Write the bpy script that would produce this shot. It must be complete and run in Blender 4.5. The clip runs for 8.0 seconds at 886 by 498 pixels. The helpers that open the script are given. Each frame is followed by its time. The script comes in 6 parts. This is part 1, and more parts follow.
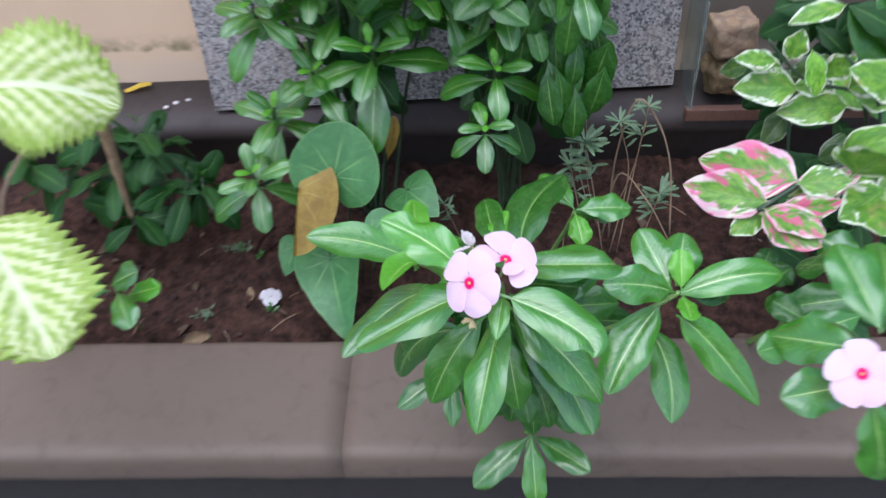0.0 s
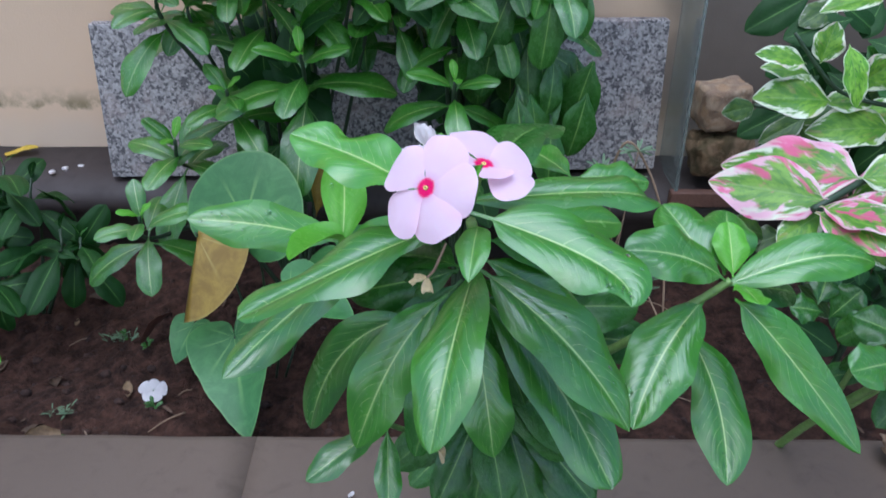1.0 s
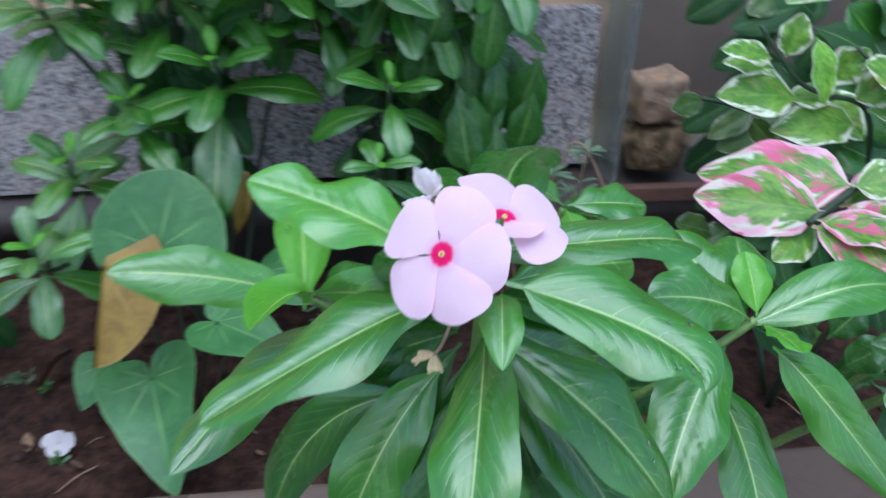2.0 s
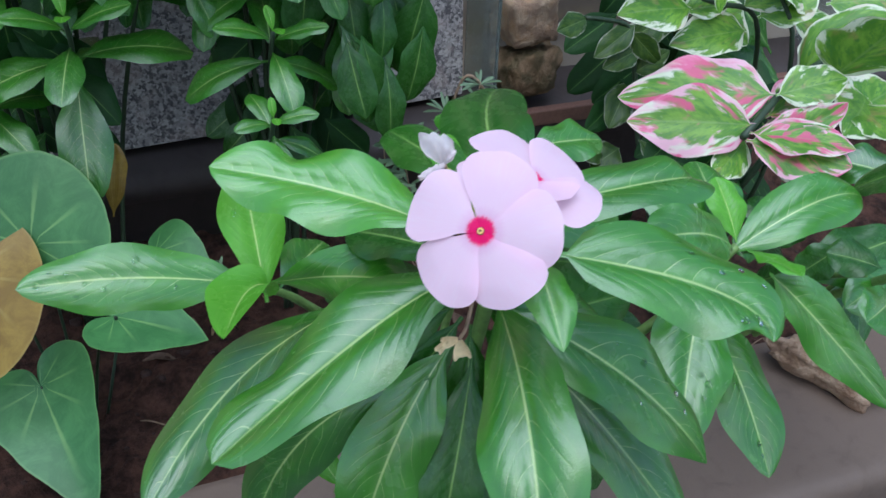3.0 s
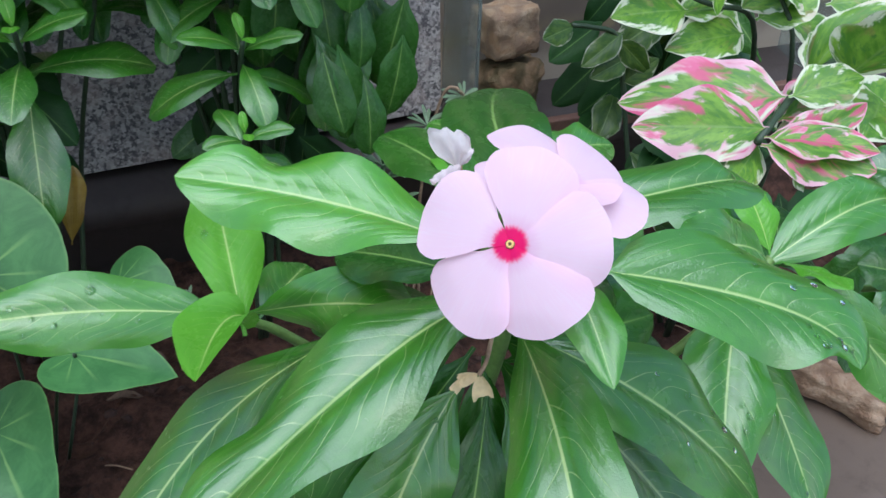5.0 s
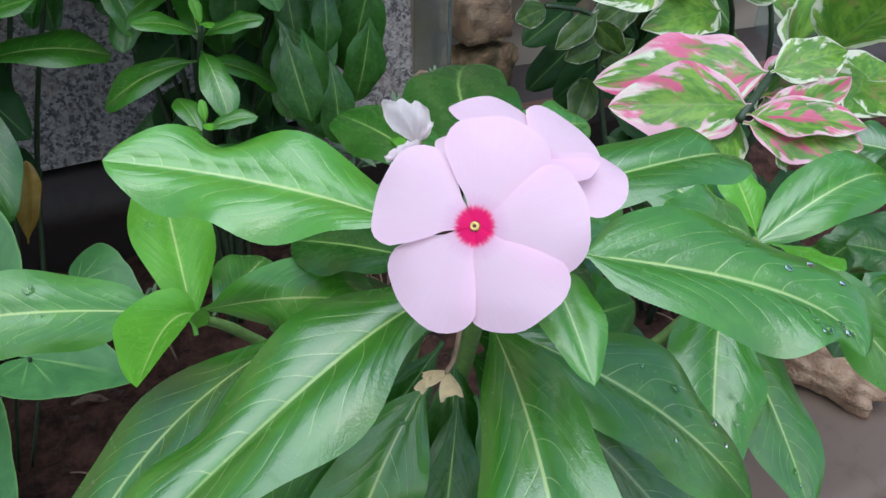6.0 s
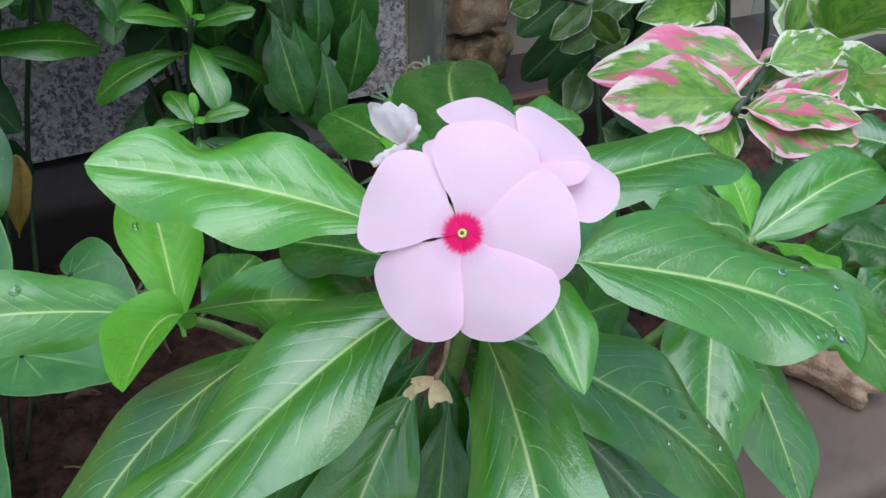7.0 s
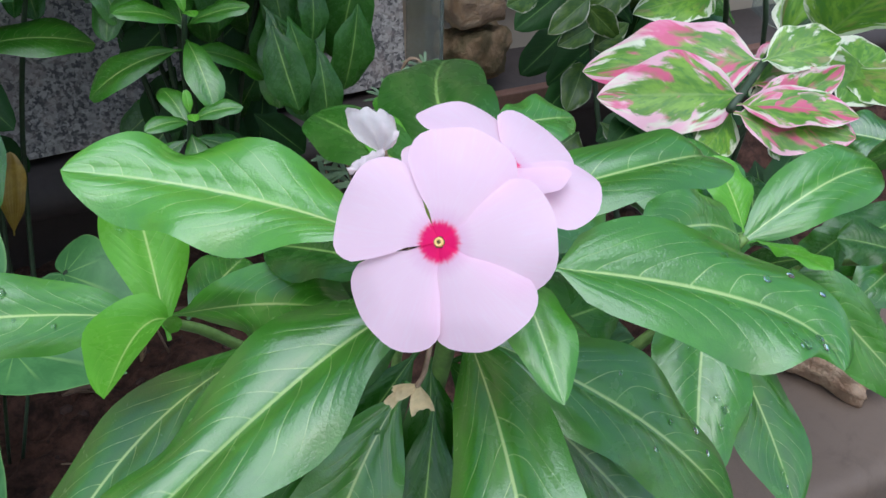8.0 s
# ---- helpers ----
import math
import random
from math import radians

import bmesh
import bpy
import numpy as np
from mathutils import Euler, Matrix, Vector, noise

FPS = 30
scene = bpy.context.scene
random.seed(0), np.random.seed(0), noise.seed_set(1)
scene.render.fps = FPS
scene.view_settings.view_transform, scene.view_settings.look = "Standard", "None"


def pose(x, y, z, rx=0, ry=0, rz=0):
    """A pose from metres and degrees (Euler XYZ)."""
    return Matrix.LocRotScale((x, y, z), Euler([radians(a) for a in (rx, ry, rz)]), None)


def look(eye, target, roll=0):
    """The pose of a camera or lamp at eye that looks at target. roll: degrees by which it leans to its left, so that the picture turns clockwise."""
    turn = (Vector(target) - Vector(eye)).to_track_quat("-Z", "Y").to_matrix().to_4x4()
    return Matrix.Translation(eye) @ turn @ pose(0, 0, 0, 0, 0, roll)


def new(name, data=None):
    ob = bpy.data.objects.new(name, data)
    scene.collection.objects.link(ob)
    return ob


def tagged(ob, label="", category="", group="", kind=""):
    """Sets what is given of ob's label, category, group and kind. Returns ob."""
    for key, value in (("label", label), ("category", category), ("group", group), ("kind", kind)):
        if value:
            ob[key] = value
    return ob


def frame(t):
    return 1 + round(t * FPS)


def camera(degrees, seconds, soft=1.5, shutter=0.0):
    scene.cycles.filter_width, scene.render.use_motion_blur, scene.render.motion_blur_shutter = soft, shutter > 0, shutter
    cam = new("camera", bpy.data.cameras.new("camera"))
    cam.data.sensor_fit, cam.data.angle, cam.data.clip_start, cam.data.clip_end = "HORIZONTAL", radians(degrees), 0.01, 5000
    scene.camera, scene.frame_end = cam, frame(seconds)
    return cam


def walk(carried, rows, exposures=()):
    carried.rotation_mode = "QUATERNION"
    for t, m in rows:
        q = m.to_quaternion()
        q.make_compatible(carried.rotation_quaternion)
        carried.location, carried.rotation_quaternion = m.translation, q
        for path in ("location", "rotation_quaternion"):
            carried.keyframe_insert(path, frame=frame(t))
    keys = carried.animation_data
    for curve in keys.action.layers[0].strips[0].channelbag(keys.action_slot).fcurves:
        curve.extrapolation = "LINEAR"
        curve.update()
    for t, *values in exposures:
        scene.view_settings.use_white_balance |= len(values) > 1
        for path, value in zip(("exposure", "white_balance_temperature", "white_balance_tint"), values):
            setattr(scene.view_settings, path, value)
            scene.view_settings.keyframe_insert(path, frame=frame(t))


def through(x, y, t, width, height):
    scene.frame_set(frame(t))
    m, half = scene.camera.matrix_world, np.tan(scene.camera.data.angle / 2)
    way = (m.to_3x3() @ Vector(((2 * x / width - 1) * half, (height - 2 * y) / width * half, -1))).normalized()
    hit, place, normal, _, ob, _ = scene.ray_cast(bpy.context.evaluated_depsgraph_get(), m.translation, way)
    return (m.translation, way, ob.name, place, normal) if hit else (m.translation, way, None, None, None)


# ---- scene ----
# Camera and its path: seconds, metres, degrees.
cam = camera(52.4, 8.0, soft=1.5, shutter=0.5)
PATH = [
    (0.0, 0.0492, -0.0108, 1.1499, 47.29, 2.30, 1.25),
    (0.2, 0.0450, 0.0443, 1.0421, 49.88, 3.01, -0.31),
    (0.3, 0.0412, 0.0630, 0.9950, 51.37, 3.18, -0.59),
    (0.5, 0.0425, 0.0894, 0.9280, 55.72, 2.03, -0.05),
    (1.0, 0.0382, 0.0845, 0.8675, 61.18, -1.26, -0.90),
    (1.5, 0.0225, 0.0911, 0.8704, 62.55, -0.95, -1.55),
    (2.0, -0.0047, 0.1740, 0.8593, 60.02, -2.33, -8.36),
    (2.2, -0.0134, 0.2069, 0.8571, 58.57, -1.92, -13.55),
    (3.3, -0.0650, 0.2312, 0.8457, 56.21, -2.25, -21.47),
    (3.5, -0.0662, 0.2261, 0.8446, 56.69, -2.98, -20.99),
    (4.0, -0.0677, 0.2256, 0.8472, 57.52, -2.46, -21.28),
    (4.5, -0.0552, 0.2581, 0.8426, 57.09, -2.55, -21.76),
    (4.7, -0.0555, 0.2642, 0.8278, 57.90, -2.11, -22.36),
    (5.8, -0.0377, 0.2929, 0.8109, 57.24, -1.01, -25.02),
    (6.0, -0.0395, 0.2887, 0.8051, 57.35, -1.19, -25.10),
    (6.5, -0.0344, 0.2942, 0.8050, 56.82, -1.45, -25.29),
    (7.0, -0.0353, 0.2928, 0.8068, 56.54, -1.17, -25.35),
    (7.5, -0.0327, 0.2932, 0.8057, 56.28, -1.01, -25.47),
    (8.0, -0.0281, 0.2944, 0.8083, 56.02, -0.93, -25.20),
]
STOPS = [(0.0, 1.12, 6400, 15), (0.3, 0.95, 6150, 13), (0.5, 0.86, 6050, 12), (1.0, 0.88, 6000, 12), (1.5, 1.02, 6000, 12), (2.1, 0.86, 5950, 12), (3.4, 0.76, 6250, 9), (4.5, 0.97, 6400, 9), (5.8, 0.81, 6600, 10), (8.0, 0.83, 6600, 10)]
walk(cam, [(t, pose(x, y, z, rx, ry, rz)) for t, x, y, z, rx, ry, rz in PATH], STOPS)

# Daylight: open shade under a bright overcast sky.
world = bpy.data.worlds.new("sky")
scene.world = world
world.use_nodes = True
wn = world.node_tree
sky = wn.nodes.new("ShaderNodeTexSky")
sky.sky_type, sky.sun_disc = "NISHITA", False
sky.sun_elevation, sky.sun_rotation = radians(58), radians(200)
sky.air_density, sky.dust_density = 1.0, 1.2
wn.links.new(sky.outputs[0], wn.nodes["Background"].inputs[0])
wn.nodes["Background"].inputs[1].default_value = 0.135
sun_data = bpy.data.lights.new("sun", "SUN")
sun_data.energy, sun_data.angle, sun_data.color = 1.4, radians(57), (0.87, 0.98, 1.14)
sun = new("sun", sun_data)
sun.matrix_world = look((-0.15, -0.55, 3.2), (0, 0, 0))

# ---- materials ----
def rgba(c):
    return (c[0], c[1], c[2], 1.0)


class Nodes:
    """A small builder of node materials."""

    def __init__(self, name):
        self.mat = bpy.data.materials.new(name)
        self.mat.use_nodes = True
        self.tree = self.mat.node_tree
        self.bsdf = self.tree.nodes["Principled BSDF"]
        self.out = self.tree.nodes["Material Output"]

    def node(self, kind, **props):
        n = self.tree.nodes.new(kind)
        for k, v in props.items():
            setattr(n, k, v)
        return n

    def put(self, value, socket):
        if isinstance(value, bpy.types.NodeSocket):
            self.tree.links.new(value, socket)
        else:
            socket.default_value = value

    def math(self, op, a, b=0.0, c=0.0):
        n = self.node("ShaderNodeMath", operation=op)
        for i, v in enumerate((a, b, c)):
            self.put(v, n.inputs[i])
        return n.outputs[0]

    def mix(self, f, a, b):
        n = self.node("ShaderNodeMix", data_type="RGBA")
        self.put(f, n.inputs[0])
        self.put(rgba(a) if isinstance(a, tuple) else a, n.inputs[6])
        self.put(rgba(b) if isinstance(b, tuple) else b, n.inputs[7])
        return n.outputs[2]

    def step(self, x, lo, hi):
        n = self.node("ShaderNodeMapRange", interpolation_type="SMOOTHSTEP")
        self.put(x, n.inputs[0])
        self.put(lo, n.inputs[1])
        self.put(hi, n.inputs[2])
        return n.outputs[0]

    def coords(self, stretch=(1, 1, 1), uv=False):
        m = self.node("ShaderNodeMapping")
        m.inputs["Scale"].default_value = stretch
        if uv:
            self.tree.links.new(self.node("ShaderNodeUVMap").outputs[0], m.inputs[0])
        else:
            self.tree.links.new(self.node("ShaderNodeTexCoord").outputs["Object"], m.inputs[0])
        return m.outputs[0]

    def noise(self, scale, detail=4, rough=0.55, co=None, warp=0.0):
        n = self.node("ShaderNodeTexNoise")
        n.inputs["Scale"].default_value, n.inputs["Detail"].default_value = scale, detail
        n.inputs["Roughness"].default_value, n.inputs["Distortion"].default_value = rough, warp
        self.tree.links.new(co if co is not None else self.coords(), n.inputs["Vector"])
        return n.outputs["Fac"]

    def cells(self, scale, co=None, feature="F1", output="Distance"):
        n = self.node("ShaderNodeTexVoronoi", feature=feature)
        n.inputs["Scale"].default_value = scale
        self.tree.links.new(co if co is not None else self.coords(), n.inputs["Vector"])
        return n.outputs[output]

    def chance(self):
        return self.node("ShaderNodeObjectInfo").outputs["Random"]

    def bump(self, height, strength, distance, under=None):
        n = self.node("ShaderNodeBump")
        n.inputs["Strength"].default_value, n.inputs["Distance"].default_value = strength, distance
        self.put(height, n.inputs["Height"])
        if under is not None:
            self.put(under, n.inputs["Normal"])
        return n.outputs[0]

    def finish(self, color, rough, normal=None, metal=0.0, through=0.0, through_color=None, spec=0.5):
        b = self.bsdf.inputs
        self.put(rgba(color) if isinstance(color, tuple) else color, b["Base Color"])
        self.put(rough, b["Roughness"])
        self.put(metal, b["Metallic"])
        self.put(spec, b["Specular IOR Level"])
        if normal is not None:
            self.put(normal, b["Normal"])
        if through:
            t = self.node("ShaderNodeBsdfTranslucent")
            c = through_color if through_color is not None else color
            self.put(rgba(c) if isinstance(c, tuple) else c, t.inputs[0])
            m = self.node("ShaderNodeMixShader")
            m.inputs[0].default_value = through
            self.tree.links.new(self.bsdf.outputs[0], m.inputs[1])
            self.tree.links.new(t.outputs[0], m.inputs[2])
            self.tree.links.new(m.outputs[0], self.out.inputs[0])
        return self.mat


def leaf_uv(k):
    """Along the leaf (0 to 1), signed across (-1 to 1) and its size."""
    sep = k.node("ShaderNodeSeparateXYZ")
    k.tree.links.new(k.node("ShaderNodeUVMap").outputs[0], sep.inputs[0])
    across = k.math("MULTIPLY", k.math("SUBTRACT", sep.outputs[1], 0.5), 2.0)
    return sep.outputs[0], across, k.math("ABSOLUTE", across)


def leaf_material(name, dark, light, vein, ribs=11.0, rough=0.33, vein_show=0.60, spec=0.55, wet=0.7, quilt=0.12):
    """A glossy leaf with a pale midrib and uneven side veins that curve to the tip."""
    k = Nodes(name)
    u, across, a = leaf_uv(k)
    wob = k.math("MULTIPLY", k.math("SUBTRACT", k.noise(2.4, 1, co=k.coords((1, 1, 1), True)), 0.5), 0.16)
    rib = k.math("SUBTRACT", 1.0, k.step(a, 0.010, 0.042))
    rib = k.math("MULTIPLY", rib, k.math("SUBTRACT", 1.0, k.math("MULTIPLY", k.math("POWER", u, 3.0), 0.7)))
    flank = k.math("MULTIPLY", k.math("SUBTRACT", 1.0, k.step(a, 0.02, 0.20)), 0.12)
    ph = k.math("MULTIPLY", k.math("ADD", k.math("SUBTRACT", u, k.math("MULTIPLY", k.math("POWER", a, 1.35), 0.33)), wob), ribs)
    ph = k.math("ADD", ph, k.math("MULTIPLY", k.math("GREATER_THAN", across, 0.0), 0.42))
    side = k.math("ABSOLUTE", k.math("SUBTRACT", k.math("FRACT", ph), 0.5))
    veins = k.math("MULTIPLY", k.math("SUBTRACT", 1.0, k.step(side, 0.005, 0.034)), k.math("SUBTRACT", 1.0, k.step(a, 0.50, 0.90)))
    patchy = k.step(k.noise(5, 2, 0.5, k.coords((2, 2, 1), True)), 0.32, 0.60)
    veins = k.math("MULTIPLY", veins, k.math("MULTIPLY", k.math("ADD", 0.22, k.math("MULTIPLY", patchy, 0.78)), vein_show))
    blotch = k.noise(3.2, 4, 0.6, k.coords((1.6, 1, 1), True))
    fine = k.noise(420, 3, 0.6)
    mixf = k.math("ADD", k.math("MULTIPLY", k.chance(), 0.55), k.math("MULTIPLY", k.step(blotch, 0.35, 0.75), 0.45))
    c = k.mix(mixf, dark, light)
    c = k.mix(k.math("MULTIPLY", k.step(fine, 0.5, 0.8), 0.12), c, tuple(v * 0.5 for v in dark))
    c = k.mix(flank, c, tuple(0.5 * (p + q) for p, q in zip(light, vein)))
    c = k.mix(veins, c, vein)
    c = k.mix(rib, c, vein)
    hollow = k.math("MULTIPLY", k.math("POWER", k.math("MULTIPLY", side, 2.0), 0.6), k.math("SUBTRACT", 1.0, k.step(a, 0.55, 0.95)))
    n1 = k.bump(hollow, quilt, 0.0010)
    swell = k.noise(70, 2, 0.5, warp=0.4)
    n2 = k.bump(swell, 0.16, 0.0022, n1)
    crease = k.noise(240, 3, 0.6, warp=0.5)
    n2 = k.bump(crease, 0.18, 0.0006, n2)
    net = k.step(k.cells(820, feature="DISTANCE_TO_EDGE"), 0.0, 0.25)
    n3 = k.bump(k.math("ADD", net, k.noise(1300, 2, 0.5)), 0.10, 0.0002, n2)
    dry = k.step(k.noise(34, 4, 0.62, warp=0.9), 0.56, 0.66)
    spots = k.step(k.noise(230, 3, 0.6, warp=0.6), 0.64, 0.72)
    r = k.math("ADD", rough, k.math("MULTIPLY", k.math("SUBTRACT", blotch, 0.5), 0.20))
    r = k.math("ADD", r, k.math("ADD", k.math("MULTIPLY", dry, 0.12), k.math("MULTIPLY", spots, 0.14)))
    k.put(wet, k.bsdf.inputs["Coat Weight"])
    k.put(1.56, k.bsdf.inputs["Coat IOR"])
    k.put(k.math("SUBTRACT", r, 0.07), k.bsdf.inputs["Coat Roughness"])
    k.put(n3, k.bsdf.inputs["Coat Normal"])
    return k.finish(c, k.math("ADD", r, 0.14), n3, spec=spec, through=0.11, through_color=tuple(min(1.0, v * 1.8) for v in light))


GREEN = leaf_material("periwinkle_leaf", (0.016, 0.106, 0.006), (0.056, 0.255, 0.013), (0.40, 0.56, 0.18), rough=0.27, wet=1.0)
BRIGHT = leaf_material("bright_leaf", (0.034, 0.185, 0.010), (0.086, 0.335, 0.021), (0.42, 0.58, 0.18), rough=0.28, wet=1.0)
SMALL = leaf_material("small_green_leaf", (0.030, 0.165, 0.010), (0.080, 0.310, 0.019), (0.36, 0.54, 0.16), ribs=7.0, rough=0.30, vein_show=0.25, wet=0.7, quilt=0.04)
YOUNG = leaf_material("young_leaf", (0.068, 0.28, 0.015), (0.120, 0.39, 0.028), (0.42, 0.60, 0.17), vein_show=0.35, spec=0.3, wet=0.4)
# Darker copies of the leaf green, with shade put into their colour.
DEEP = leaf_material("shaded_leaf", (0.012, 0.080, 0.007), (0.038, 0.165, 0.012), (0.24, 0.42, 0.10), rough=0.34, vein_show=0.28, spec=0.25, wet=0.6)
SHADE = leaf_material("deep_shade_leaf", (0.007, 0.040, 0.006), (0.016, 0.078, 0.012), (0.12, 0.26, 0.06), rough=0.38, vein_show=0.2, spec=0.28, wet=0.0)


def variegated_material(name, margin, blush, heat=0.56, shade_factor=1.0, bright=1.0):
    """Mottled green leaf with a ragged cream margin, feathered along the side veins, and pink flushes."""
    k = Nodes(name)
    u, across, a = leaf_uv(k)
    vec = k.node("ShaderNodeCombineXYZ")
    slant = k.math("SUBTRACT", u, k.math("MULTIPLY", a, 0.30))
    k.put(k.math("MULTIPLY", slant, 5.6), vec.inputs[0])
    k.put(k.math("MULTIPLY", across, 1.9), vec.inputs[1])
    k.put(k.math("MULTIPLY", k.chance(), 37.0), vec.inputs[2])
    co = vec.outputs[0]
    n = k.noise(1.2, 4, 0.55, co, 0.35)
    tipward = k.math("MULTIPLY", k.math("ABSOLUTE", k.math("SUBTRACT", u, 0.5)), 0.35)
    edge = k.math("ADD", k.math("ADD", k.math("MULTIPLY", k.math("POWER", a, 2.0), 0.52), tipward), k.math("MULTIPLY", n, 1.35))
    cream = k.step(edge, margin, margin + 0.16)
    thin = k.math("MULTIPLY", k.step(k.math("ADD", a, k.math("MULTIPLY", n, 0.25)), 0.98, 1.14), 0.62)
    cream = k.math("MAXIMUM", cream, thin)
    n2 = k.noise(0.55, 3, 0.55, co, 0.4)
    pinkish = k.math("MULTIPLY", k.step(n2, 0.60 - 0.22 * blush, 0.74 - 0.22 * blush), blush)
    mottle = k.noise(1.1, 4, 0.6, co)
    green = k.mix(k.step(mottle, 0.36, 0.66), tuple(v * shade_factor * bright for v in (0.085, 0.245, 0.020)), tuple(v * shade_factor * bright for v in (0.21, 0.41, 0.045)))
    green = k.mix(k.step(k.noise(2.6, 3, 0.6, co), 0.50, 0.70), green, tuple(v * shade_factor for v in (0.075, 0.23, 0.035)))
    pale = k.mix(k.noise(2.0, 3, 0.6, co), tuple(v * shade_factor ** 0.7 for v in (0.60, 0.68, 0.42)), tuple(v * shade_factor ** 0.7 for v in (0.82, 0.83, 0.67)))
    pale = k.mix(pinkish, pale, (0.80, 0.45, 0.52))
    c = k.mix(cream, green, pale)
    hot = k.math("MULTIPLY", k.step(k.noise(0.8, 3, 0.5, co, 0.6), heat, heat + 0.14), blush)
    c = k.mix(k.math("MULTIPLY", hot, 0.9), c, (0.70, 0.09, 0.22))
    rib = k.math("MULTIPLY", k.math("SUBTRACT", 1.0, k.step(a, 0.01, 0.05)), 0.3)
    c = k.mix(rib, c, (0.30, 0.42, 0.16))
    h = k.bump(n, 0.25, 0.0008)
    return k.finish(c, 0.42, h, through=0.2, through_color=c)


def pale_nettle_material():
    """Soft serrated leaf, lime green with cream along the veins."""
    k = Nodes("cream_veined_leaf")
    u, across, a = leaf_uv(k)
    ph = k.math("MULTIPLY", k.math("SUBTRACT", u, k.math("MULTIPLY", a, 0.42)), 8.5)
    side = k.math("ABSOLUTE", k.math("SUBTRACT", k.math("FRACT", ph), 0.5))
    n = k.noise(5, 5, 0.68, k.coords((1.5, 3, 1), True), 0.5)
    v = k.math("SUBTRACT", 1.0, k.step(k.math("ADD", side, k.math("MULTIPLY", k.math("SUBTRACT", n, 0.5), 0.95)), 0.02, 0.46))
    reach = k.math("ADD", a, k.math("MULTIPLY", k.math("SUBTRACT", k.noise(7, 3, 0.6, k.coords((2, 2, 1), True)), 0.5), 0.6))
    core = k.math("MULTIPLY", v, k.math("SUBTRACT", 1.0, k.step(reach, 0.55, 0.95)))
    leafy = k.mix(k.step(k.noise(9, 4, 0.6, k.coords((1, 2, 1), True)), 0.35, 0.65), (0.27, 0.41, 0.055), (0.42, 0.55, 0.12))
    c = k.mix(k.math("MULTIPLY", core, 0.78), leafy, (0.78, 0.80, 0.46))
    c = k.mix(k.math("SUBTRACT", 1.0, k.step(a, 0.02, 0.09)), c, (0.75, 0.80, 0.5))
    return k.finish(c, 0.6, k.bump(side, 0.5, 0.002), through=0.25)


def heart_material(name, dark, light, vein):
    k = Nodes(name)
    sep = k.node("ShaderNodeSeparateXYZ")
    k.tree.links.new(k.node("ShaderNodeUVMap").outputs[0], sep.inputs[0])
    r, th = sep.outputs[0], sep.outputs[1]
    spoke = k.math("ABSOLUTE", k.math("SUBTRACT", k.math("FRACT", k.math("ADD", k.math("MULTIPLY", th, 9.0), 0.0)), 0.5))
    v = k.math("MULTIPLY", k.math("SUBTRACT", 1.0, k.step(spoke, 0.02, 0.09)), k.math("SUBTRACT", 1.0, k.step(r, 0.25, 0.85)))
    blotch = k.noise(45, 5, 0.68, warp=0.6)
    c = k.mix(k.step(blotch, 0.35, 0.7), dark, light)
    c = k.mix(k.math("MULTIPLY", v, 0.7), c, vein)
    c = k.mix(k.math("MULTIPLY", k.step(r, 0.965, 0.99), 0.35), c, vein)
    return k.finish(c, 0.42, k.bump(k.noise(160, 3), 0.2, 0.0006), through=0.12)


def petal_material():
    """Pale pink petal with a frayed carmine blaze at its throat."""
    k = Nodes("petal_pink")
    sep = k.node("ShaderNodeSeparateXYZ")
    k.tree.links.new(k.node("ShaderNodeUVMap").outputs[0], sep.inputs[0])
    fray = k.noise(20, 2, 0.6, k.coords((0.25, 2.0, 1), True))
    d = k.math("ADD", sep.outputs[0], k.math("MULTIPLY", k.math("SUBTRACT", fray, 0.5), 0.17))
    blaze = k.math("SUBTRACT", 1.0, k.step(d, 0.150, 0.205))
    soft = k.noise(90, 3)
    c = k.mix(soft, (0.94, 0.640, 0.765), (0.96, 0.690, 0.805))
    streak = k.noise(9, 3, 0.6, k.coords((0.35, 3.0, 1), True))
    c = k.mix(k.math("MULTIPLY", k.step(streak, 0.45, 0.75), 0.30), c, (0.95, 0.77, 0.86))
    c = k.mix(k.math("MULTIPLY", k.math("SUBTRACT", 1.0, k.step(d, 0.17, 0.34)), 0.6), c, (0.86, 0.46, 0.66))
    c = k.mix(blaze, c, (0.93, 0.005, 0.15))
    lines = k.noise(22, 2, 0.5, k.coords((0.25, 3.0, 1), True))
    return k.finish(c, 0.55, k.bump(lines, 0.05, 0.0008), through=0.34, spec=0.25)


def plain(name, color, rough=0.6, grain=300.0, vary=0.35, bump=0.3, depth=0.001, through=0.0, big=9.0):
    """A natural surface with variation at two scales."""
    k = Nodes(name)
    fine, wide = k.noise(grain, 5, 0.6), k.noise(big, 3)
    f = k.math("ADD", k.math("MULTIPLY", fine, 0.5), k.math("MULTIPLY", wide, 0.5))
    c = k.mix(k.step(f, 0.3, 0.7), tuple(v * (1 - vary) for v in color), tuple(min(1, v * (1 + vary)) for v in color))
    return k.finish(c, rough, k.bump(fine, bump, depth), through=through)


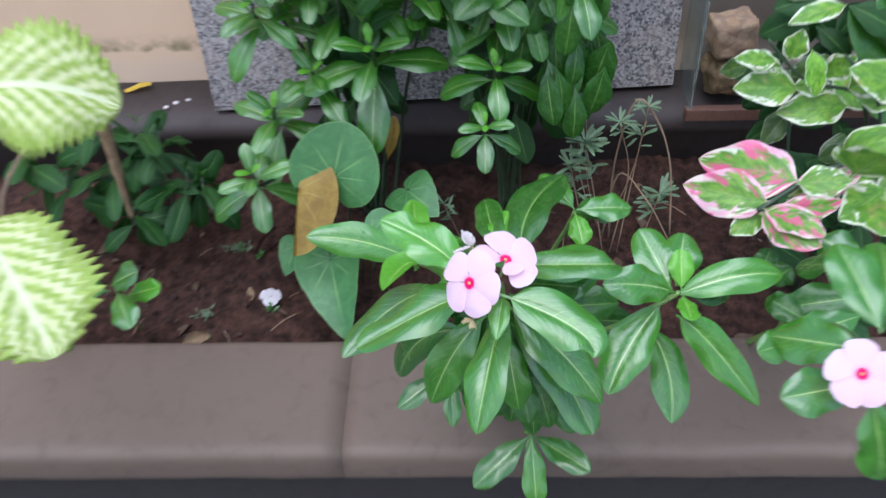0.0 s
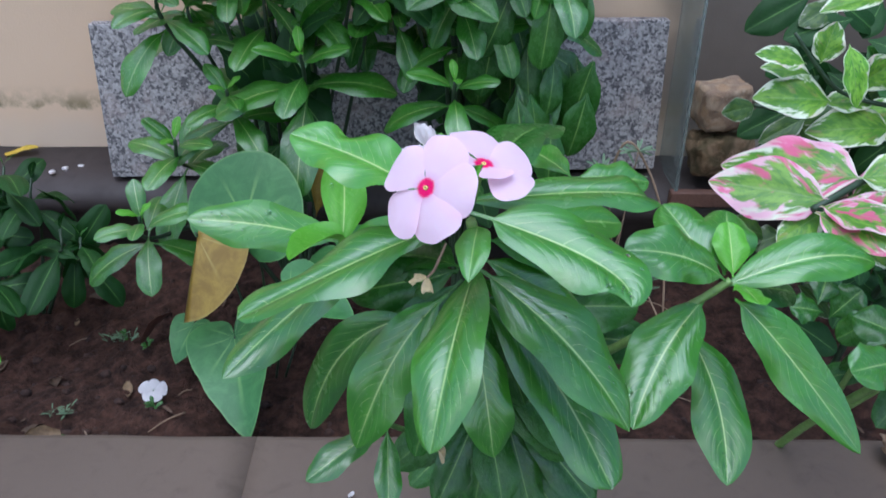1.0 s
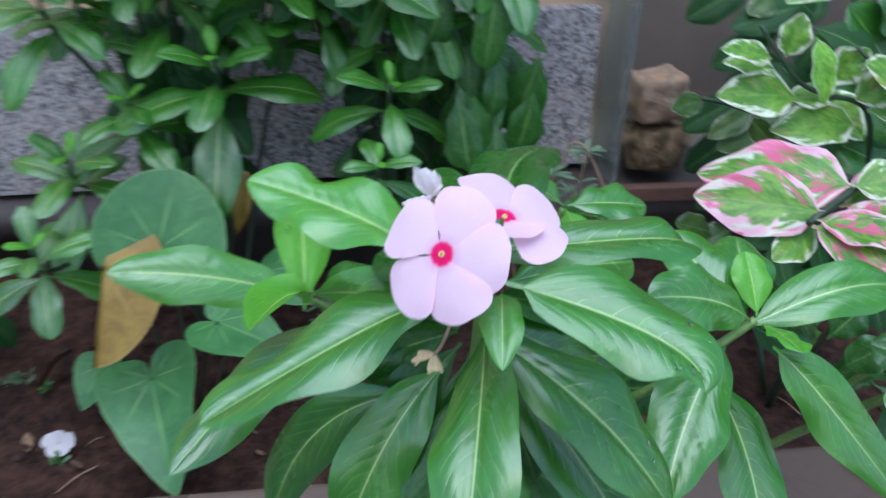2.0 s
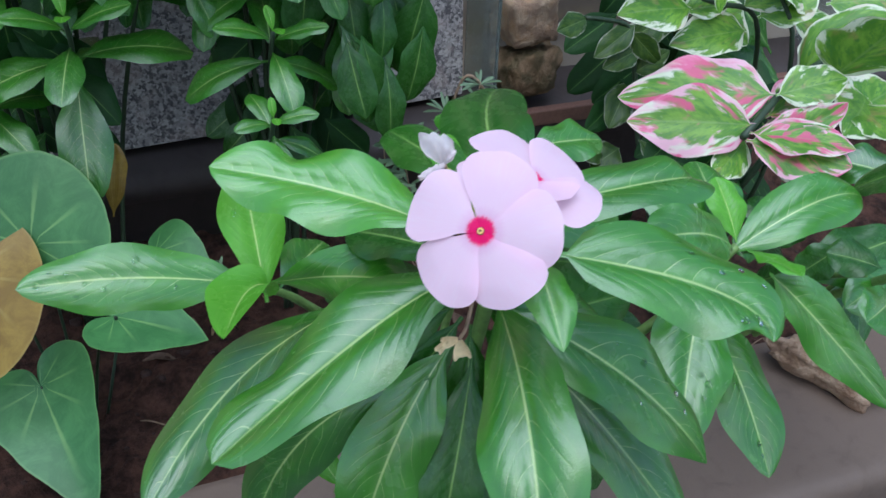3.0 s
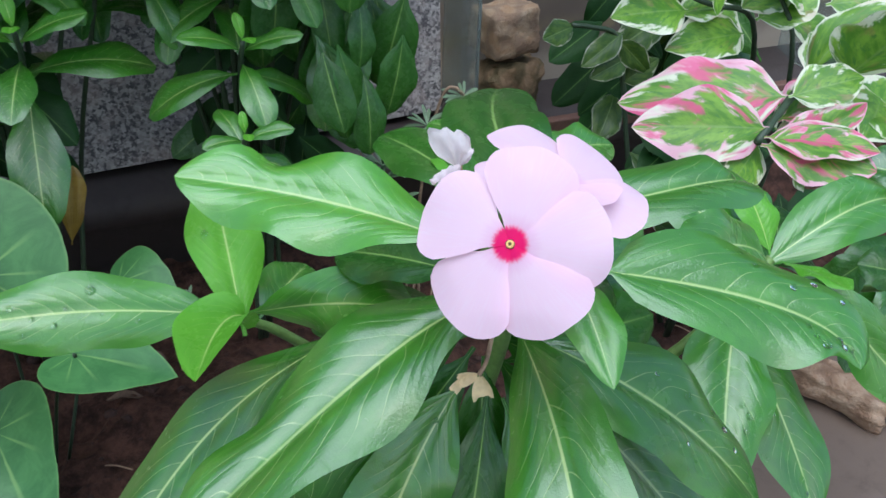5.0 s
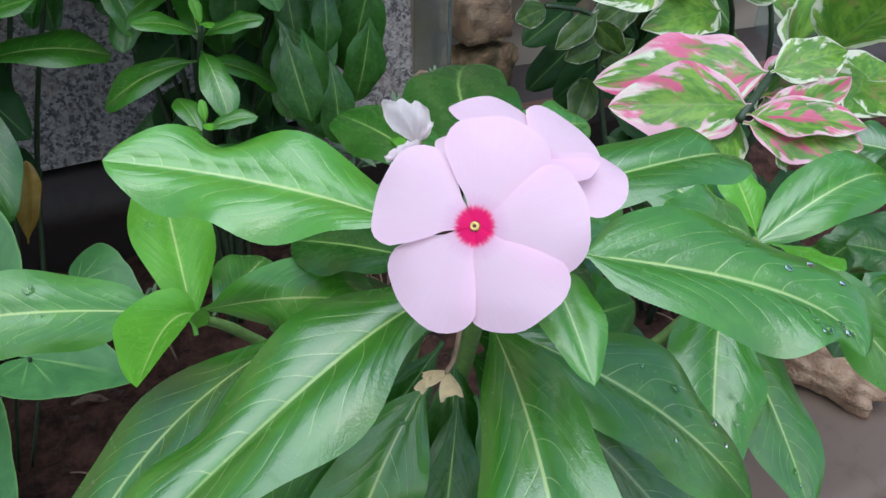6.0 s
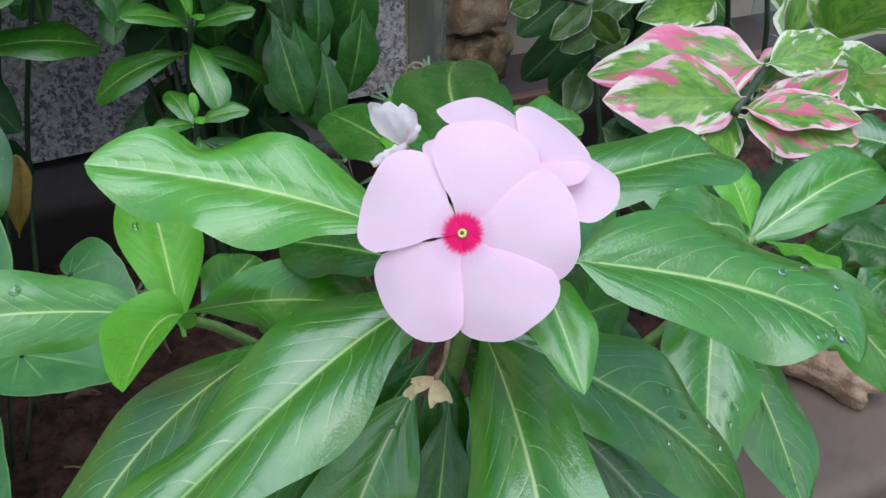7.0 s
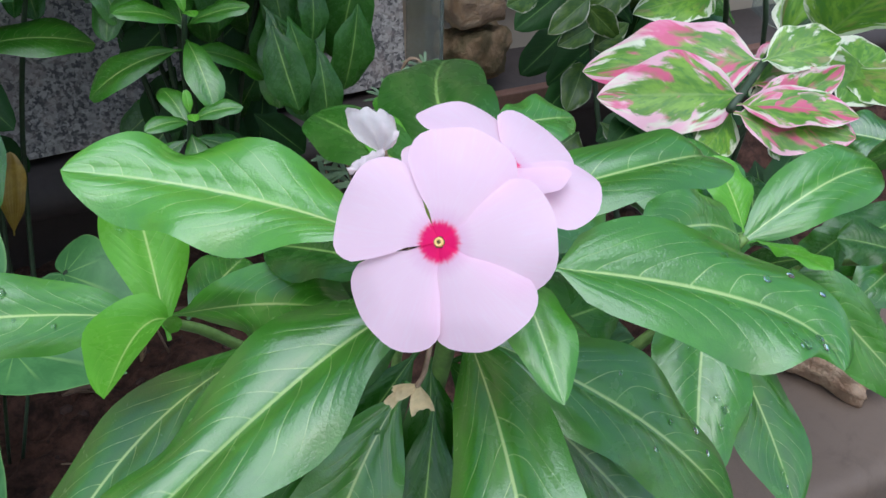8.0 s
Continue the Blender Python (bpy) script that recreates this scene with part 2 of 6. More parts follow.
def granite_material():
    """Grey granite: pale, grey and black grains of two sizes with a rosy cast here and there."""
    k = Nodes("speckled_granite")
    co = k.coords()
    warped = k.node("ShaderNodeVectorMath", operation="ADD")
    k.tree.links.new(co, warped.inputs[0])
    wn_node = k.node("ShaderNodeTexNoise")
    wn_node.inputs["Scale"].default_value = 300
    k.tree.links.new(co, wn_node.inputs["Vector"])
    small = k.node("ShaderNodeVectorMath", operation="SCALE")
    k.tree.links.new(wn_node.outputs["Color"], small.inputs[0])
    small.inputs["Scale"].default_value = 0.004
    k.tree.links.new(small.outputs[0], warped.inputs[1])
    sep = k.node("ShaderNodeSeparateColor")
    k.tree.links.new(k.cells(310, warped.outputs[0], output="Color"), sep.inputs[0])
    b = k.noise(118, 5, 0.7, co, 0.5)
    grey = k.mix(sep.outputs[0], (0.28, 0.258, 0.248), (0.51, 0.475, 0.455))
    darkf = k.step(k.math("ADD", k.math("MULTIPLY", sep.outputs[1], 0.34), b), 0.64, 0.80)
    c = k.mix(k.math("MULTIPLY", darkf, 0.82), grey, (0.060, 0.058, 0.064))
    c = k.mix(k.math("MULTIPLY", k.step(k.noise(38, 3), 0.52, 0.68), 0.40), c, (0.46, 0.37, 0.34))
    return k.finish(c, 0.6, k.bump(b, 0.15, 0.0006), spec=0.2)


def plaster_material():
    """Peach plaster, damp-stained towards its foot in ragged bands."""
    k = Nodes("peach_plaster")
    co = k.coords()
    sep = k.node("ShaderNodeSeparateXYZ")
    k.tree.links.new(co, sep.inputs[0])
    x, z = sep.outputs[0], sep.outputs[2]
    wide, mid, fine = k.noise(4, 4, 0.6), k.noise(26, 5, 0.65), k.noise(500, 3)
    c = k.mix(wide, (0.63, 0.435, 0.28), (0.75, 0.55, 0.38))
    # Darker and browner towards the right, beyond the slab.
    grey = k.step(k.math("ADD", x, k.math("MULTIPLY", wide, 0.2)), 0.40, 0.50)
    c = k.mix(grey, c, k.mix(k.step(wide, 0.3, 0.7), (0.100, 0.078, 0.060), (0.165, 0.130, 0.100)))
    line = k.math("ADD", z, k.math("MULTIPLY", k.math("SUBTRACT", mid, 0.5), 0.03))
    stain = k.math("MULTIPLY", k.step(line, 0.455, 0.462), k.math("SUBTRACT", 1.0, k.step(line, 0.464, 0.49)))
    c = k.mix(k.math("MULTIPLY", stain, k.math("MULTIPLY", k.step(mid, 0.35, 0.65), 0.9)), c, (0.20, 0.16, 0.08))
    c = k.mix(k.math("MULTIPLY", k.math("SUBTRACT", 1.0, k.step(line, 0.42, 0.46)), 0.35), c, (0.56, 0.48, 0.38))
    return k.finish(c, 0.85, k.bump(k.math("ADD", fine, mid), 0.25, 0.0012))


def cement_material(name, a, b, stain):
    k = Nodes(name)
    wide, mid, fine = k.noise(5, 4, 0.6), k.noise(40, 5, 0.65, warp=0.5), k.noise(700, 3)
    c = k.mix(wide, a, b)
    c = k.mix(k.math("MULTIPLY", k.step(mid, 0.5, 0.75), 0.35), c, stain)
    c = k.mix(k.math("MULTIPLY", k.step(fine, 0.55, 0.75), 0.2), c, tuple(v * 0.6 for v in a))
    return k.finish(c, k.math("ADD", 0.5, k.math("MULTIPLY", mid, 0.3)), k.bump(k.math("ADD", fine, mid), 0.2, 0.001))


def soil_material():
    k = Nodes("red_brown_soil")
    a, b, w = k.noise(60, 6, 0.7), k.noise(260, 5, 0.7), k.noise(7, 3)
    c = k.mix(k.step(a, 0.3, 0.7), (0.021, 0.0108, 0.0078), (0.126, 0.060, 0.041))
    c = k.mix(k.math("MULTIPLY", k.step(b, 0.6, 0.75), 0.5), c, (0.14, 0.082, 0.060))
    c = k.mix(k.math("MULTIPLY", w, 0.4), c, (0.018, 0.010, 0.008))
    return k.finish(c, 0.9, k.bump(k.math("ADD", a, b), 0.8, 0.006), spec=0.2)


def stone_material(name, a, b, c3):
    k = Nodes(name)
    n, f, v = k.noise(45, 6, 0.7, warp=0.8), k.noise(320, 4), k.cells(60)
    c = k.mix(k.step(n, 0.35, 0.65), a, b)
    c = k.mix(k.math("MULTIPLY", k.step(v, 0.4, 0.7), 0.6), c, c3)
    return k.finish(c, 0.85, k.bump(k.math("ADD", n, f), 0.7, 0.005), spec=0.25)


def glass_material(name, tint, rough=0.02, film=0.0, ior=1.45):
    k = Nodes(name)
    k.bsdf.inputs["Transmission Weight"].default_value = 1.0
    k.bsdf.inputs["IOR"].default_value = ior
    dirt = k.noise(22, 5, 0.7, warp=1.0)
    r = k.math("ADD", rough, k.math("MULTIPLY", k.step(dirt, 0.45, 0.8), film))
    return k.finish(tint, r)


VARIEGATED = variegated_material("variegated_leaf", 1.02, 0.20)
VARI_PINK = variegated_material("pink_flushed_leaf", 0.88, 1.0, 0.50)
VARI_RED = variegated_material("red_flushed_leaf", 1.00, 1.0, 0.48)
VARI_EDGE = variegated_material("pink_edged_leaf", 0.98, 0.45, 0.62)
VARI_LIME = variegated_material("lime_leaf", 1.14, 0.0, bright=1.5)
# Darkened copy for the leaves behind: shade is put into its colour.
VARI_DIM = variegated_material("shade_dark_variegated_leaf", 1.16, 0.0, shade_factor=0.32)
NETTLE = pale_nettle_material()
HEART = heart_material("heart_leaf", (0.038, 0.150, 0.040), (0.066, 0.215, 0.060), (0.20, 0.38, 0.11))
HEART_YELLOW = heart_material("yellowed_heart_leaf", (0.20, 0.115, 0.012), (0.31, 0.20, 0.028), (0.36, 0.27, 0.07))
PETAL = petal_material()
PETAL_BACK = plain("petal_pale", (0.92, 0.86, 0.84), 0.6, 200, 0.05, 0.1, 0.0005, 0.38)
SPENT = plain("spent_petal", (0.92, 0.82, 0.83), 0.6, 420, 0.08, 0.25, 0.0008, 0.55, 160)
WILTED = plain("wilted_petal", (0.74, 0.58, 0.33), 0.7, 260, 0.25, 0.4, 0.001, 0.2)
DRY = plain("dry_leaf", (0.24, 0.155, 0.085), 0.75, 240, 0.4, 0.5, 0.001, 0.1)
DRY_DARK = plain("rotted_leaf", (0.11, 0.065, 0.04), 0.8, 240, 0.4, 0.5, 0.001)
DEAD_RED = plain("red_brown_leaf", (0.115, 0.042, 0.026), 0.75, 240, 0.35, 0.5, 0.001)
YELLOW = plain("yellow_leaf", (0.62, 0.42, 0.05), 0.55, 200, 0.3, 0.3, 0.001, 0.2)
EYE_RIM = plain("flower_eye_rim", (0.85, 0.58, 0.20), 0.5, 400, 0.15, 0.2, 0.0003)
EYE_HOLE = plain("flower_throat", (0.10, 0.06, 0.02), 0.6, 400, 0.2, 0.2, 0.0003)
STEM = plain("green_stem", (0.16, 0.28, 0.07), 0.45, 300, 0.3, 0.3, 0.0008)
YOUNG_STEM = plain("young_stem", (0.42, 0.56, 0.10), 0.45, 300, 0.2, 0.2, 0.0006)
STEM_DARK = plain("dark_stem", (0.030, 0.055, 0.026), 0.5, 300, 0.3, 0.3, 0.0008)
TWIG = plain("dry_twig", (0.27, 0.18, 0.115), 0.8, 350, 0.4, 0.6, 0.001)
TAN = plain("tan_dead_leaf", (0.36, 0.235, 0.135), 0.75, 260, 0.35, 0.6, 0.0012, 0.05, 60)
NEEDLE = plain("grey_green_needle", (0.13, 0.21, 0.11), 0.55, 300, 0.3, 0.2, 0.0005)
GRANITE = granite_material()
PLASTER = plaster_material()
CURB = cement_material("mauve_cement", (0.122, 0.085, 0.061), (0.170, 0.120, 0.089), (0.064, 0.045, 0.033))
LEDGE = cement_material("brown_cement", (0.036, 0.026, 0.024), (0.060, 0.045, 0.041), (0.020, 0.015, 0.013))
PAVING = cement_material("dark_paving", (0.055, 0.052, 0.056), (0.13, 0.135, 0.16), (0.03, 0.025, 0.025))
GROUND = cement_material("dark_grout_and_shade", (0.022, 0.018, 0.016), (0.036, 0.030, 0.027), (0.014, 0.012, 0.010))
SOIL = soil_material()
CLOD = plain("soil_clod", (0.050, 0.025, 0.018), 0.95, 160, 0.5, 0.8, 0.003)
STONE_TAN = stone_material("tan_rock", (0.40, 0.25, 0.145), (0.48, 0.36, 0.25), (0.22, 0.15, 0.11))
STONE_BROWN = stone_material("mossy_rock", (0.14, 0.09, 0.045), (0.30, 0.20, 0.12), (0.07, 0.065, 0.03))
CORK = stone_material("pale_bark", (0.30, 0.185, 0.115), (0.44, 0.31, 0.21), (0.16, 0.09, 0.055))
TERRACOTTA = plain("terracotta_strip", (0.15, 0.074, 0.052), 0.7, 260, 0.25, 0.3, 0.001)
GLASS = glass_material("tank_glass", (0.70, 0.79, 0.75), 0.06, 0.25)
GLASS.node_tree.nodes["Principled BSDF"].inputs["Transmission Weight"].default_value = 0.92
WATER = glass_material("water_drop", (0.93, 1, 0.93), 0.0, 0.0, 1.25)

# ---- building blocks ----
def link(name, bm, material, parent=None, label="", smooth=True):
    me = bpy.data.meshes.new(name)
    bm.to_mesh(me)
    bm.free()
    for p in me.polygons:
        p.use_smooth = smooth
    me.materials.append(material)
    ob = new(name, me)
    if parent is not None:
        ob.parent = parent
    if label:
        ob["label"] = label
    return ob


def part(name, bm, material, parent, label="", smooth=True):
    return link(name, bm, material, parent, label, smooth)


def group_at(name, at, label, category, group="", kind=""):
    ob = new(name)
    ob.location = at
    ob.empty_display_size = 0.02
    return tagged(ob, label, category, group, kind)


def local(parent, p):
    return Vector(p) - parent.location


def box(bm, lo, hi):
    vs = [bm.verts.new((x, y, z)) for x in (lo[0], hi[0]) for y in (lo[1], hi[1]) for z in (lo[2], hi[2])]
    for f in ((0, 1, 3, 2), (4, 6, 7, 5), (0, 4, 5, 1), (2, 3, 7, 6), (0, 2, 6, 4), (1, 5, 7, 3)):
        bm.faces.new([vs[i] for i in f])
    return vs


def soft_box(lo, hi, r=0.004, seg=2):
    bm = bmesh.new()
    box(bm, lo, hi)
    bmesh.ops.recalc_face_normals(bm, faces=bm.faces[:])
    bmesh.ops.bevel(bm, geom=bm.edges[:], offset=r, segments=seg, affect="EDGES", profile=0.5)
    return bm


def extrude_profile(profile, x0, x1, cuts=1):
    """A bar of the (y, z) outline from x0 to x1, closed at its ends."""
    bm = bmesh.new()
    rings = [[bm.verts.new((x0 + (x1 - x0) * i / cuts, y, z)) for y, z in profile] for i in range(cuts + 1)]
    n = len(profile)
    for a, b in zip(rings, rings[1:]):
        for i in range(n):
            bm.faces.new((a[i], a[(i + 1) % n], b[(i + 1) % n], b[i]))
    bm.faces.new(rings[0][::-1])
    bm.faces.new(rings[-1])
    bmesh.ops.recalc_face_normals(bm, faces=bm.faces[:])
    return bm


def smooth_points(points, per=6):
    """A Catmull-Rom run through the points."""
    ps = [Vector(p) for p in points]
    ps = [2 * ps[0] - ps[1]] + ps + [2 * ps[-1] - ps[-2]]
    out = []
    for a, b, c, d in zip(ps, ps[1:], ps[2:], ps[3:]):
        for i in range(per):
            t = i / per
            out.append(0.5 * (2 * b + (c - a) * t + (2 * a - 5 * b + 4 * c - d) * t * t + (3 * b - a - 3 * c + d) * t ** 3))
    return out + [ps[-2]]


def tube(points, r0, r1, sides=8, per=5, knots=0.0):
    bm = bmesh.new()
    ps = smooth_points(points, per)
    rings, ref = [], Vector((0.31, 0.2, 0.93))
    for i, p in enumerate(ps):
        d = (ps[min(i + 1, len(ps) - 1)] - ps[max(i - 1, 0)]).normalized()
        s = d.cross(ref)
        s = s.normalized() if s.length > 1e-4 else d.orthogonal().normalized()
        w = d.cross(s)
        f = i / (len(ps) - 1)
        r = (r0 + (r1 - r0) * f) * (1 + knots * noise.noise(p * 160))
        rings.append([bm.verts.new(p + r * (math.cos(2 * math.pi * j / sides) * s + math.sin(2 * math.pi * j / sides) * w)) for j in range(sides)])
    for a, b in zip(rings, rings[1:]):
        for j in range(sides):
            bm.faces.new((a[j], a[(j + 1) % sides], b[(j + 1) % sides], b[j]))
    bm.faces.new(rings[0])
    bm.faces.new(rings[-1][::-1])
    bmesh.ops.recalc_face_normals(bm, faces=bm.faces[:])
    return bm


def blade_profile(u, blunt=0.62, stalk=0.07, taper=0.85):
    """Half width of an oblong leaf, 0 to 1: a stalk, a tapered foot, fullest past the middle, a drawn-out tip."""
    if u < stalk:
        return 0.06
    s = (u - stalk) / (1 - stalk)
    peak = taper / (taper + blunt)
    return max(0.06 * (1 - s), (s / peak) ** taper * ((1 - s) / (1 - peak)) ** blunt)


def leaf_bm(base, tip, width, mid=None, face=(0, -0.4, 0.9), fold=0.46, droop=0.24, wave=0.07, seed=0, rows=18, cols=8, blunt=0.62, stalk=0.07, notch=0.0, teeth=0, taper=0.85, dent=0.70):
    """A leaf blade along a bowed midrib. face: the side that its upper face turns to. width: whole width in metres."""
    base, tip, face = Vector(base), Vector(tip), Vector(face).normalized()
    mid = Vector(mid) if mid is not None else (base + tip) / 2 + face * 0.06 * (tip - base).length
    ctrl = 2 * mid - (base + tip) / 2
    rnd = random.Random(seed)
    ph, ph2, k1 = rnd.uniform(0, 6.28), rnd.uniform(0, 6.28), rnd.uniform(1.6, 2.6)
    bm = bmesh.new()
    uvl = bm.loops.layers.uv.new("UVMap")
    grid, uvs = [], {}
    for i in range(rows + 1):
        u = math.sin(i / rows * math.pi / 2) ** 1.15 * 0.5 + 0.5 * i / rows
        p = (1 - u) ** 2 * base + 2 * u * (1 - u) * ctrl + u * u * tip
        d = (2 * (1 - u) * (ctrl - base) + 2 * u * (tip - ctrl)).normalized()
        s = d.cross(face)
        s = s.normalized() if s.length > 1e-5 else d.orthogonal().normalized()
        n = s.cross(d)
        h = width / 2 * blade_profile(u, blunt, stalk, taper)
        line = []
        for j in range(cols + 1):
            v = 2 * j / cols - 1
            a = abs(v)
            hh = h * (1 + 0.07 * math.sin(k1 * 6 * u + ph + (2.0 if v > 0 else 0)) * min(1.0, 6 * u, 6 * (1 - u)))
            if notch and u > 0.4 and v * notch < 0:
                hh *= 1 - abs(notch) * math.exp(-((u - dent) / 0.075) ** 2)
            if teeth:
                hh *= 1 + 0.24 * (abs((u * teeth) % 1 - 0.5) * 2 - 0.5)
            lift = fold * a * h - droop * a * a * h * 2 + wave * 2 * h * a * a * math.sin(2 * math.pi * k1 * u + (ph if v > 0 else ph2))
            groove = -0.04 * h * math.exp(-(a / 0.12) ** 2)
            vert = bm.verts.new(p + s * (v * hh) + n * (lift + groove))
            line.append(vert)
            uvs[vert] = (u, (v + 1) / 2)
        grid.append(line)
    for a, b in zip(grid, grid[1:]):
        for j in range(cols):
            f = bm.faces.new((a[j], a[j + 1], b[j + 1], b[j]))
            for lp in f.loops:
                lp[uvl].uv = uvs[lp.vert]
    return bm


def leaf(parent, base, tip, width, mid=None, face=(0, -0.4, 0.9), material=None, label="", name="leaf", **shape):
    """One leaf as a part; places are in the world, the parent stands unturned."""
    shift = parent.location
    bm = leaf_bm(Vector(base) - shift, Vector(tip) - shift, width, None if mid is None else Vector(mid) - shift, face, **shape)
    return part(name, bm, material or GREEN, parent, label)


def along(d, face):
    """A turn that takes x along d and z towards face."""
    d = Vector(d).normalized()
    s = Vector(face).cross(d)
    s = s.normalized() if s.length > 1e-5 else d.orthogonal().normalized()
    n = d.cross(s)
    return Matrix((d, s, n)).transposed().to_4x4()


# Unit leaves, 1 long, that the many small leaves share.
UNIT = {}


def unit_leaf(kind, i):
    key = (kind, i)
    if key not in UNIT:
        rnd = random.Random(31 * i + len(kind))
        bow = rnd.uniform(-0.02, 0.10)
        if kind == "narrow":
            bm = leaf_bm((0, 0, 0), (1, 0, -0.12), 0.40, (0.5, 0, bow), (0, 0, 1), 0.42, 0.22, 0.06, i, 12, 6, 0.54)
        elif kind == "round":
            bm = leaf_bm((0, 0, 0), (1, 0, -0.1), 0.52, (0.5, 0, bow), (0, 0, 1), 0.42, 0.2, 0.05, i, 10, 6, 0.70, taper=0.7)
        elif kind == "vari":
            bm = leaf_bm((0, 0, 0), (1, 0, -0.08), 0.46, (0.5, 0, bow), (0, 0, 1), 0.40, 0.05, 0.10, i, 14, 8, 0.80, taper=0.55)
        else:
            bm = leaf_bm((0, 0, 0), (1, 0, 0), 0.16, (0.5, 0, 0.05), (0, 0, 1), 0.3, 0, 0.02, i, 5, 2, 0.6)
        me = bpy.data.meshes.new(kind + "_leaf")
        bm.to_mesh(me)
        bm.free()
        for p in me.polygons:
            p.use_smooth = True
        UNIT[key] = me
    return UNIT[key]


def small_leaf(parent, base, d, face, length, kind="narrow", material=None, name="leaf"):
    """A leaf that shares its mesh with others of its kind."""
    mat = material or DEEP
    i = random.randrange(6)
    key = (kind, i, mat.name)
    if key not in UNIT:
        me = unit_leaf(kind, i).copy()
        me.materials.append(mat)
        UNIT[key] = me
    ob = new(name, UNIT[key])
    ob.parent = parent
    ob.matrix_local = Matrix.Translation(local(parent, base)) @ along(d, face) @ Matrix.Scale(length, 4)
    return ob


def rosette(plant, node, axis, size, pairs=3, kind="narrow", old=None, young=None, spin=0.0, spread=1.0, sag=0.0):
    """Crossed pairs of leaves round a shoot's tip, small and upright at the heart, wide and drooping below."""
    axis = Vector(axis).normalized()
    a = (Vector((1, 0, 0)) - axis * axis.x).normalized()
    b = axis.cross(a)
    for k in range(pairs):
        f = k / max(1, pairs - 1)
        for m in range(2):
            w = spin + k * math.pi / 2 + m * math.pi + random.uniform(-0.22, 0.22)
            out = math.cos(w) * a + math.sin(w) * b
            rise = (1.5 - 1.75 * f) * spread
            d = (out + axis * rise + Vector((0, 0, -sag * f)) + Vector((0, 0, random.uniform(-0.15, 0.1)))).normalized()
            face = (axis * 1.0 - out * 0.25 + Vector((0, -0.1, 0.5)))
            length = size * (0.30 + 0.70 * f ** 0.7) * random.uniform(0.88, 1.12)
            at = Vector(node) - axis * (0.16 * size * k)
            small_leaf(plant, at, d, face, length, kind, (young or YOUNG) if k == 0 else (old or DEEP))


def shoot(plant, points, size, steps=3, kind="narrow", old=None, young=None, r=0.0022, pairs=3, spin=0.0, sag=0.25, stem=None, bare=0.35):
    """A stem with leaf pairs along its upper part and a rosette at its tip."""
    ps = smooth_points(points, 6)
    part("stem", tube([local(plant, p) for p in points], r * 1.25, r * 0.75, 7, 5), stem or STEM_DARK, plant)
    n = len(ps)
    for k in range(steps):
        f = bare + (0.93 - bare) * k / max(1, steps)
        i = min(n - 2, int(f * (n - 1)))
        d0 = (ps[i + 1] - ps[i]).normalized()
        a = d0.orthogonal().normalized()
        b = d0.cross(a)
        for m in range(2):
            w = spin + k * math.pi / 2 + m * math.pi + random.uniform(-0.3, 0.3)
            out = math.cos(w) * a + math.sin(w) * b
            d = (out + d0 * 0.3 + Vector((0, 0, -sag - random.uniform(0, 0.3)))).normalized()
            small_leaf(plant, ps[i], d, d0 + Vector((0, -0.3, 0.6)) - out * 0.2, size * random.uniform(0.85, 1.15), kind, old or DEEP)
    axis = (ps[-1] - ps[-4]).normalized()
    rosette(plant, ps[-1], axis, size, pairs, kind, old, young, spin, 1.0, sag)


def heart_bm(center, tip, face, width, cup=0.1, seed=0, blunt=False, shut=False, rings=8, spokes=60):
    """A heart-shaped blade; center: where the stalk joins it; tip: its point."""
    center, tip = Vector(center), Vector(tip)
    length = (tip - center).length
    m = along(tip - center, face)
    table = [(0, 1.0), (10, 0.84), (20, 0.70), (45, 0.53), (70, 0.48), (100, 0.47), (120, 0.40), (135, 0.33), (150, 0.26), (165, 0.17), (175, 0.07), (180, 0.02)]
    if blunt:
        table = [(0, 1.0), (15, 0.96), (35, 0.86), (60, 0.76), (90, 0.70), (125, 0.66), (150, 0.58), (170, 0.30), (180, 0.10)]
    rnd = random.Random(seed)
    ph = rnd.uniform(0, 6)

    def radius(deg):
        for (a0, r0), (a1, r1) in zip(table, table[1:]):
            if deg <= a1:
                f = (deg - a0) / (a1 - a0)
                return r0 + (r1 - r0) * f
        return table[-1][1]

    bm = bmesh.new()
    uvl = bm.loops.layers.uv.new("UVMap")
    hub = bm.verts.new(center)
    uvs = {hub: (0.0, 0.5)}
    loops = []
    wide = width / (2 * (0.70 if blunt else 0.475) * length)
    for i in range(1, rings + 1):
        line = []
        for j in range(spokes + 1):
            th = -math.pi + 2 * math.pi * j / spokes
            r = radius(abs(math.degrees(th))) * length * i / rings
            x, y = r * math.cos(th), r * math.sin(th) * wide
            z = cup * (abs(y) ** 1.3 / (0.5 * width) ** 0.3) - 0.12 * x * x / length * (1 if x > 0 else 1.8)
            z += 0.02 * length * (i / rings) ** 2 * math.sin(3 * th + ph)
            if shut and y < 0:
                y, z = -y * 0.94, z - 0.0015 - 0.06 * abs(y)
            v = bm.verts.new(center + m.to_3x3() @ Vector((x, y, z)))
            uvs[v] = (i / rings, (th / math.pi + 1) / 2)
            line.append(v)
        loops.append(line)
    faces = [bm.faces.new((hub, loops[0][j], loops[0][j + 1])) for j in range(spokes)]
    for a, b in zip(loops, loops[1:]):
        faces += [bm.faces.new((a[j], b[j], b[j + 1], a[j + 1])) for j in range(spokes)]
    for f in faces:
        for lp in f.loops:
            lp[uvl].uv = uvs[lp.vert]
    return bm


